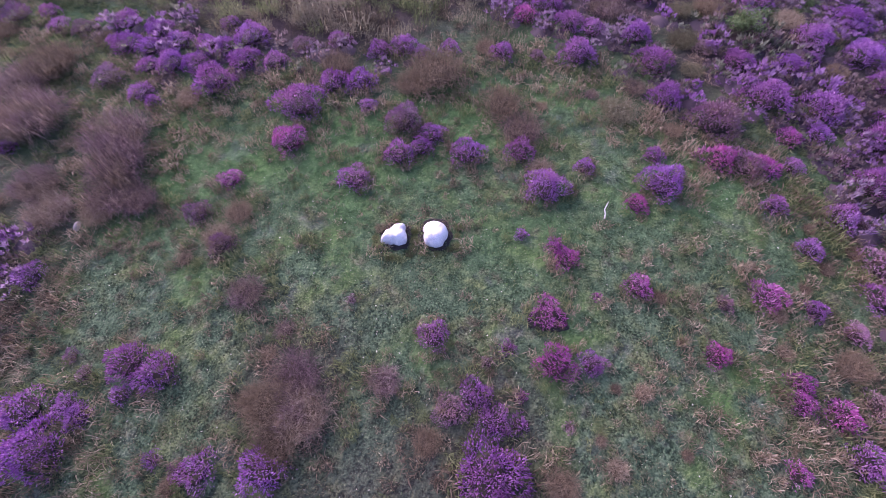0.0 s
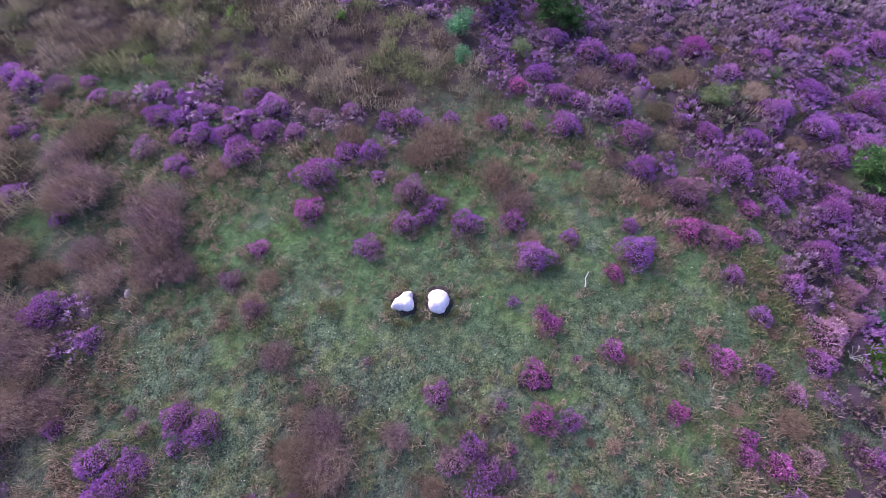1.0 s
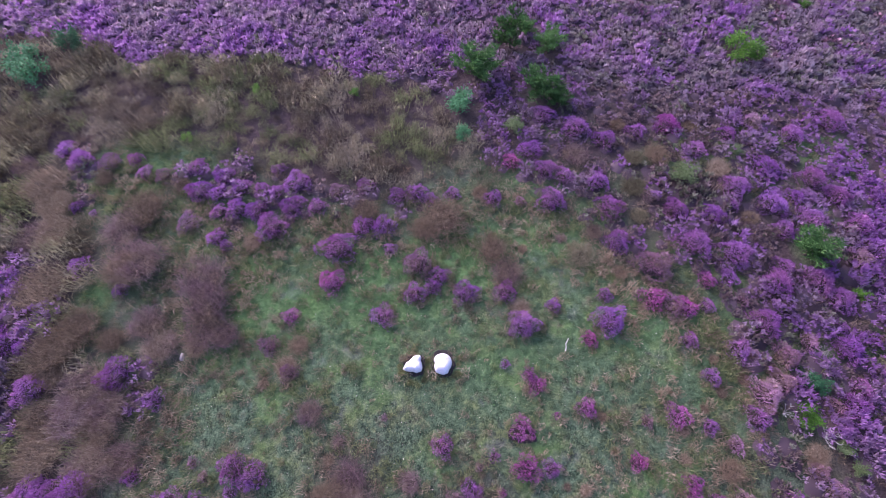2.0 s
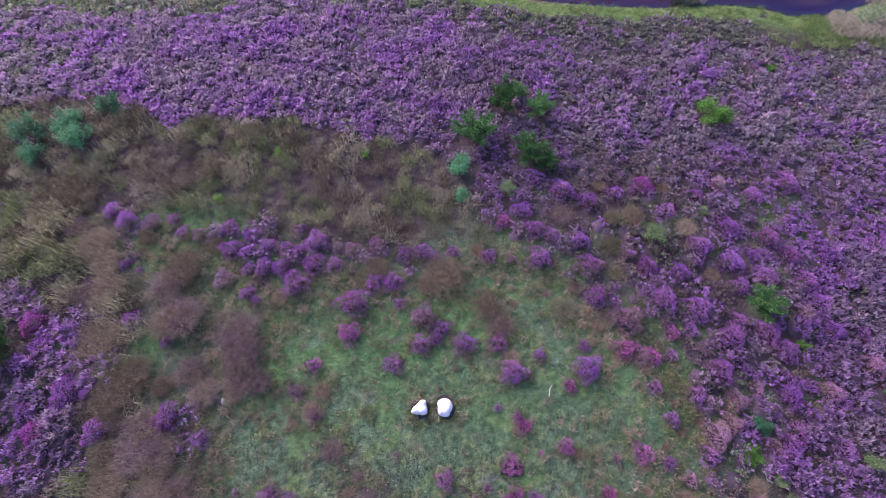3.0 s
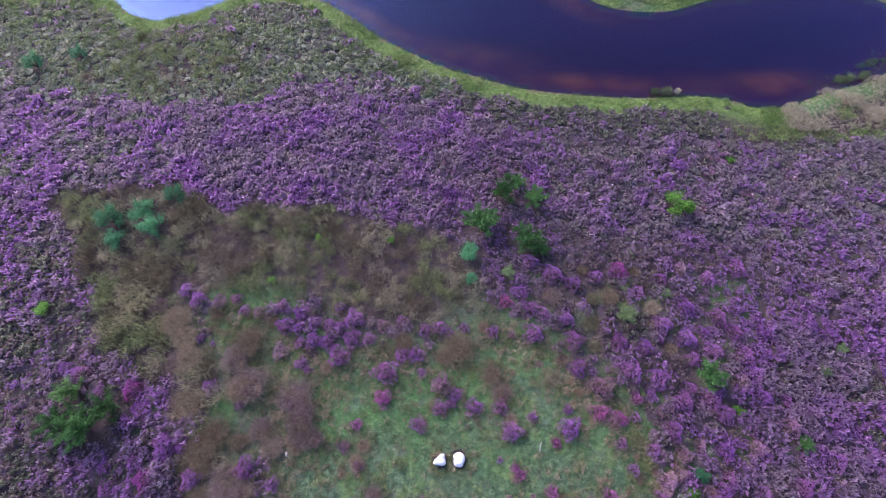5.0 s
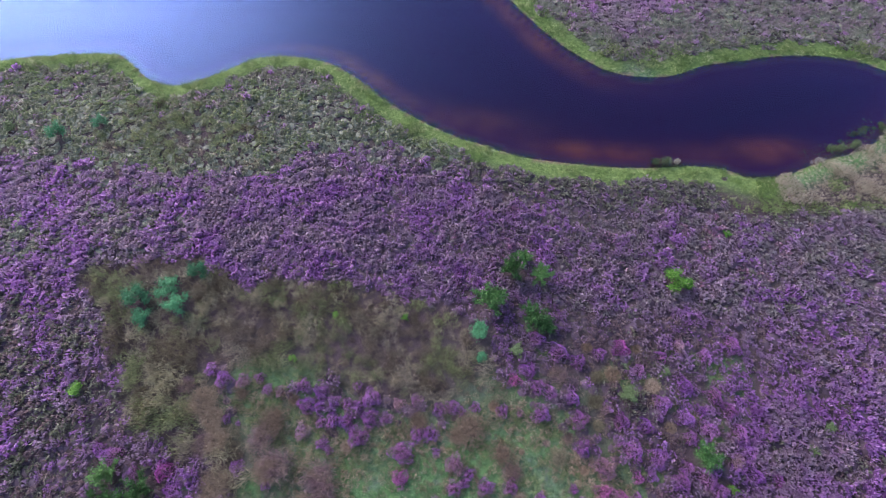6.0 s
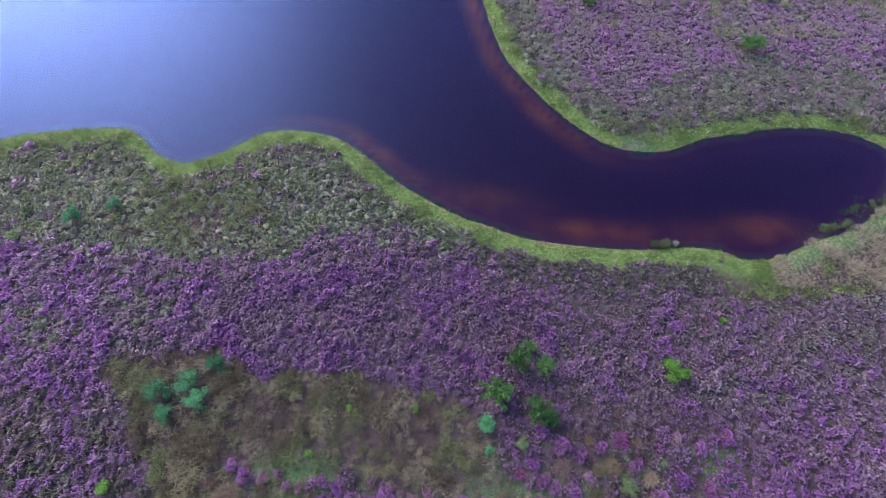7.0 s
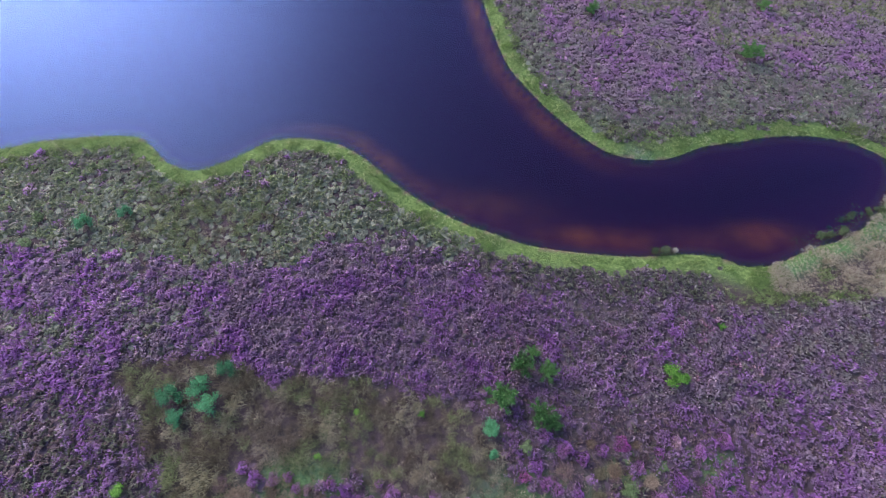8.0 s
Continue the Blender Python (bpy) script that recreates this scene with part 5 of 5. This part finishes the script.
    x, y, rng = spread_points(4, 39, 42, 55, 0.33, 28)
    glade = np.zeros(len(x))
    for cx, cy, rx, ry in ((14.5, 47.6, 7.0, 1.5), (33.0, 48.5, 5.0, 2.2), (24.5, 43.8, 5.5, 0.6), (9.0, 50.5, 6.0, 2.5)):
        glade = np.maximum(glade, 1 - np.hypot((x - cx) / rx, (y - cy) / ry))
    sel = (glade + 0.5 * (lattice(x, y, 1.2, 75) - 0.5) > 0.1) & (signed(LAKE, x, y) < -2)
    tuft = [blades(np.random.RandomState(180 + k), 11, 0.18, 0.28, 0.30, 0.028) for k in range(4)]
    scatter("pale_grass", tuft, x[sel], y[sel], 0.7 + 0.6 * rng.rand(sel.sum()), rng.rand(sel.sum()), GLADE, "pale green and tan grass in the far heath", "grass", 20)
    x, y, rng = spread_points(-18, 15, -3, 11, 0.26, 26)
    arm = (signed(CLEARING, x, y) > -0.4) & (x < -8) & (y > 3)
    sel = (arm | (west_gap(x, y) > 0.45) & (signed(CLEARING, x, y) < 0.2)) & apart_from(x, y, 0.3) & (rng.rand(len(x)) < 0.75)
    tuft = [blades(np.random.RandomState(130 + k), 22, 0.11, 0.18, 0.13, 0.013) for k in range(4)]
    tone, size = rng.rand(len(x)), 0.6 + 0.6 * rng.rand(len(x))
    scatter("meadow_grass", tuft, x[sel], y[sel], size[sel], tone[sel], MOSSY, "olive-green grass in the openings of the heath", "grass", 12)
    x, y, rng = spread_points(-30, 26, -7, 20, 0.55, 24)
    clear = signed(CLEARING, x, y)
    open_heath = (signed(LAKE, x, y) < -2) & (clear < 0.3 + 2.2 * ((y > 2.5) | (x < -3)) * (lattice(x, y, 1.1, 77) > 0.56)) & apart_from(x, y, 0.3)
    wild = 0.10 + 0.85 * np.maximum(step(clear, -4.0, -0.5) * (y < 10), step(clear, -8.0, -2.0) * step(x, 2, 4) * (1 - step(y, 9, 12)))
    sel = open_heath & (rng.rand(len(x)) < wild * (0.5 + lattice(x, y, 2, 33)))
    tuft = [blades(np.random.RandomState(110 + k), 40, 0.15, 0.20, 0.24, 0.007, 0.35, 0.7) for k in range(4)]
    tone, size = rng.rand(len(x)), 0.6 + 0.7 * rng.rand(len(x))
    scatter("dry_grass", tuft, x[sel], y[sel], size[sel], tone[sel], STRAW, "dry straw-coloured grass between the heather", "grass", 8)
    x, y, rng = spread_points(-13, 10, -6, 9, 0.24, 25)
    clear = signed(CLEARING, x, y)
    patchy = lattice(x, y, 1.5, 35) * 0.6 + lattice(x, y, 0.5, 36) * 0.4 + 0.12 * step(-x, 1, 6) + 0.24 * step(-y, 0.8, 2.5)
    sel = (clear > -0.5) & (patchy > 0.60) & (rng.rand(len(x)) < 0.6 - 0.35 * step(3.0 - np.hypot(x - 0.6, (y + 3.4) * 1.4), -0.5, 1.0)) & apart_from(x, y, 0.4)
    tuft = [blades(np.random.RandomState(120 + k), 26, 0.09, 0.10, 0.06, 0.0065) for k in range(4)]
    tone, size = rng.rand(len(x)), 0.6 + 0.8 * rng.rand(len(x))
    scatter("coarse_grass", tuft, x[sel], y[sel], size[sel], tone[sel], COARSE, "low coarse straw-tinged grass in the turf", "grass", 9)


def build_grasses():
    x, y, rng = spread_points(-46, 40, 16, 58, 0.24, 22)
    lake = signed(LAKE, x, y)
    wide = 1.95 + 0.9 * lattice(x, y, 2.5, 14) + 0.5 * step(-x, 12, 18) + 0.3 * (y > 30) + 0.5 * step(x, 13, 16) * (y < 30) - 0.75 * step(x, -4, 8) * (y < 30)
    reed = signed(DEAD_REED, x, y) + 0.8 * (lattice(x, y, 0.8, 16) - 0.5)
    band = (lake < -0.08) & (-lake < wide * (0.45 + 0.65 * rng.rand(len(x)) ** 0.8)) & (x < 20 + 40 * (y > 31))
    sel = (band | (signed(GREEN_STRIP, x, y) + 0.7 * (lattice(x, y, 0.9, 19) - 0.5) > 0)) & (reed < 0.1 - 0.5 * rng.rand(len(x))) & (np.hypot(x - 10.8, (y - 30.9) * 1.6) > 0.9)
    sel |= (reed > 0) & (lattice(x, y, 1.0, 47) > 0.72)
    tuft = [blades(np.random.RandomState(80 + k), 13, 0.15, 0.22, 0.17, 0.019) for k in range(4)]
    tone = np.clip(lattice(x, y, 1.5, 15) * 0.5 + rng.rand(len(x)) * 0.5, 0, 0.999)
    size = 0.7 + 0.5 * rng.rand(len(x)) + 0.5 * (lattice(x, y, 0.9, 20) - 0.5)
    size *= 0.6 + 0.9 * step(lattice(x, y, 0.7, 73), 0.3, 0.8) * (lake < -0.25)
    scatter("shore_grass", tuft, x[sel], y[sel], size[sel], tone[sel], SHORE, "bright yellow-green grass along the water's edge", "grass", 5)
    rx, ry, rrng = spread_points(17, 33, 20, 30, 0.17, 30, 1.5)
    old = signed(DEAD_REED, rx, ry) + 0.8 * (lattice(rx, ry, 0.8, 16) - 0.5)
    dead_bed = (old > -0.35) & (signed(LAKE, rx, ry) < 0.1) & (rrng.rand(len(rx)) < 0.9)
    hummock = 0.45 + 0.8 * step(lattice(rx, ry, 1.2, 48), 0.3, 0.8) + 0.2 * rrng.rand(len(rx))
    straw = np.clip(0.55 * lattice(rx, ry, 0.9, 85) + 0.45 * rrng.rand(len(rx)), 0, 0.999)
    tuft = [blades(np.random.RandomState(90 + k), 20, 0.14, 0.20, 0.30, 0.012, 0.55, 0.75) for k in range(5)]
    scatter("dead_reed", tuft, rx[dead_bed], ry[dead_bed], hummock[dead_bed], straw[dead_bed], REED, "pale tan dead reed in hummocks beside the pond", "reed", 6)
    damp = (signed(GREEN_STRIP, rx, ry) + 0.9 * (lattice(rx, ry, 0.9, 19) - 0.5) > -0.25) & ~dead_bed & (signed(LAKE, rx, ry) < -0.1)
    tuft = [blades(np.random.RandomState(85 + k), 16, 0.12, 0.20, 0.22, 0.015, 0.4, 0.75) for k in range(4)]
    scatter("sedge", tuft, rx[damp], ry[damp], 0.6 + 0.6 * rrng.rand(damp.sum()), straw[damp], SHORE, "olive-green sedge beside the dead reed", "grass", 24)
    sandy = (np.hypot(x - 10.8, (y - 31.0) * 1.6) < 1.3 + 0.8 * rng.rand(len(x))) & ~sel & (lake < 0.1)
    tuft = [blades(np.random.RandomState(98 + k), 14, 0.12, 0.14, 0.10, 0.012, 0.5) for k in range(4)]
    scatter("dry_shore_grass", tuft, x[sandy], y[sandy], size[sandy], tone[sandy], REED, "pale dry grass on the tip of the far bank", "grass", 25)
    sel = (signed(WEED_BED, x, y) + 1.2 * (lattice(x, y, 0.7, 49) - 0.5) > 0) & (lake > -0.3) & (rng.rand(len(x)) < 0.85)
    tuft = [blades(np.random.RandomState(95 + k), 12, 0.14, 0.15, 0.16, 0.022) for k in range(4)]
    scatter("water_plants", tuft, x[sel], y[sel], size[sel], tone[sel], RUSH, "dark green water plants standing in the shallows", "water plants", 11, afloat=True)
    x, y, rng = spread_points(-13, 10, -6, 9, 0.13, 23)
    clear = signed(CLEARING, x, y) + 1.2 * (lattice(x, y, 1.4, 5) - 0.5)
    sel = (clear > -0.6) & (rng.rand(len(x)) < 0.75 - 0.55 * step(3.4 - np.hypot(x - 0.3, (y + 3.4) * 1.5), -0.6, 1.2))
    tuft = [blades(np.random.RandomState(100 + k), 5, 0.07, 0.055, 0.045, 0.0095) for k in range(5)]
    tone = np.clip(lattice(x, y, 1.1, 18) * 0.6 + rng.rand(len(x)) * 0.4, 0, 0.999)
    size = (0.5 + 0.8 * rng.rand(len(x))) * (0.65 + 0.9 * step(lattice(x, y, 0.33, 71), 0.3, 0.8))
    fresh = sel & (rng.rand(len(x)) < 0.8 * lush_turf(x, y))
    scatter("fresh_grass", tuft, x[fresh], y[fresh], size[fresh], tone[fresh], LUSH, "fresh green short grass in the clearing", "grass", 17)
    sel &= ~fresh
    scatter("short_grass", tuft, x[sel], y[sel], size[sel], tone[sel], TURF, "short mossy green turf of the clearing", "grass", 7)


def build_tufts():
    """Small dry and dark tufts standing in the short turf, thicker towards the rim of the clearing."""
    x, y, rng = spread_points(-13, 11, -5.5, 8, 0.19, 29, 1.6)
    clear = signed(CLEARING, x, y)
    rim = np.maximum(1 - step(clear, 0.2, 2.6), 0.75 * step(x, 4.0, 6.5))
    thick = lattice(x, y, 0.9, 81) * 0.55 + lattice(x, y, 0.35, 82) * 0.45
    skirt = apart_from(x, y, 0.36) & ~apart_from(x, y, 0.72)
    sel = (clear > -0.4) & (((thick > 0.53 - 0.13 * rim) & (rng.rand(len(x)) < 0.42 + 0.35 * rim)) | (skirt & (rng.rand(len(x)) < 0.6))) & apart_from(x, y, 0.36)
    size = (0.6 + 1.0 * rng.rand(len(x)) ** 1.6) * (0.8 + 0.6 * np.maximum(rim, 0.6 * skirt))
    tone = np.clip(0.5 * lattice(x, y, 0.6, 83) + 0.5 * rng.rand(len(x)), 0, 0.999)
    kind = lattice(x, y, 1.3, 84) * 0.6 + 0.4 * rng.rand(len(x)) + 0.15 * step(x, 2, 6)
    tuft = [blades(np.random.RandomState(190 + k), 40, 0.10, 0.12, 0.13, 0.0075, 0.4, 0.7) for k in range(5)]
    for name, pick, material, label, seed in (("straw_tufts", kind > 0.62, STRAW, "small straw-coloured grass tufts in the turf", 21),
                                              ("olive_tufts", (kind > 0.44) & (kind <= 0.62), MOSSY, "small olive-green grass tufts in the turf", 22),
                                              ("brown_tufts", kind <= 0.44, BROWN, "small brown tufts of old grass in the turf", 23)):
        w = sel & pick
        scatter(name, tuft, x[w], y[w], size[w], tone[w], material, label, "grass", seed)


def build_litter():
    """Pale fallen leaves and dry flower heads strewn over the turf."""
    x, y, rng = spread_points(-9, 9, -5, 7, 0.2, 27)
    sel = (signed(CLEARING, x, y) > 0) & (rng.rand(len(x)) < 0.3 * (0.4 + lattice(x, y, 1.6, 55)))
    flake = []
    for k in range(4):
        r = np.random.RandomState(140 + k)
        a = np.sort(r.rand(5)) * 6.28
        rim = np.stack([0.016 * np.cos(a), 0.013 * np.sin(a), 0.012 + 0.01 * r.rand(5)], 1)
        flake.append((np.concatenate([rim, [[0, 0, 0.03]]]), np.array([(i, (i + 1) % 5, 5) for i in range(5)])))
    scatter("pale_litter", flake, x[sel], y[sel], 0.5 + 0.7 * rng.rand(sel.sum()), rng.rand(sel.sum()), PALE, "pale dry leaves strewn over the turf", "leaf litter", 13)


build_heath()
build_grasses()
build_tufts()
build_litter()
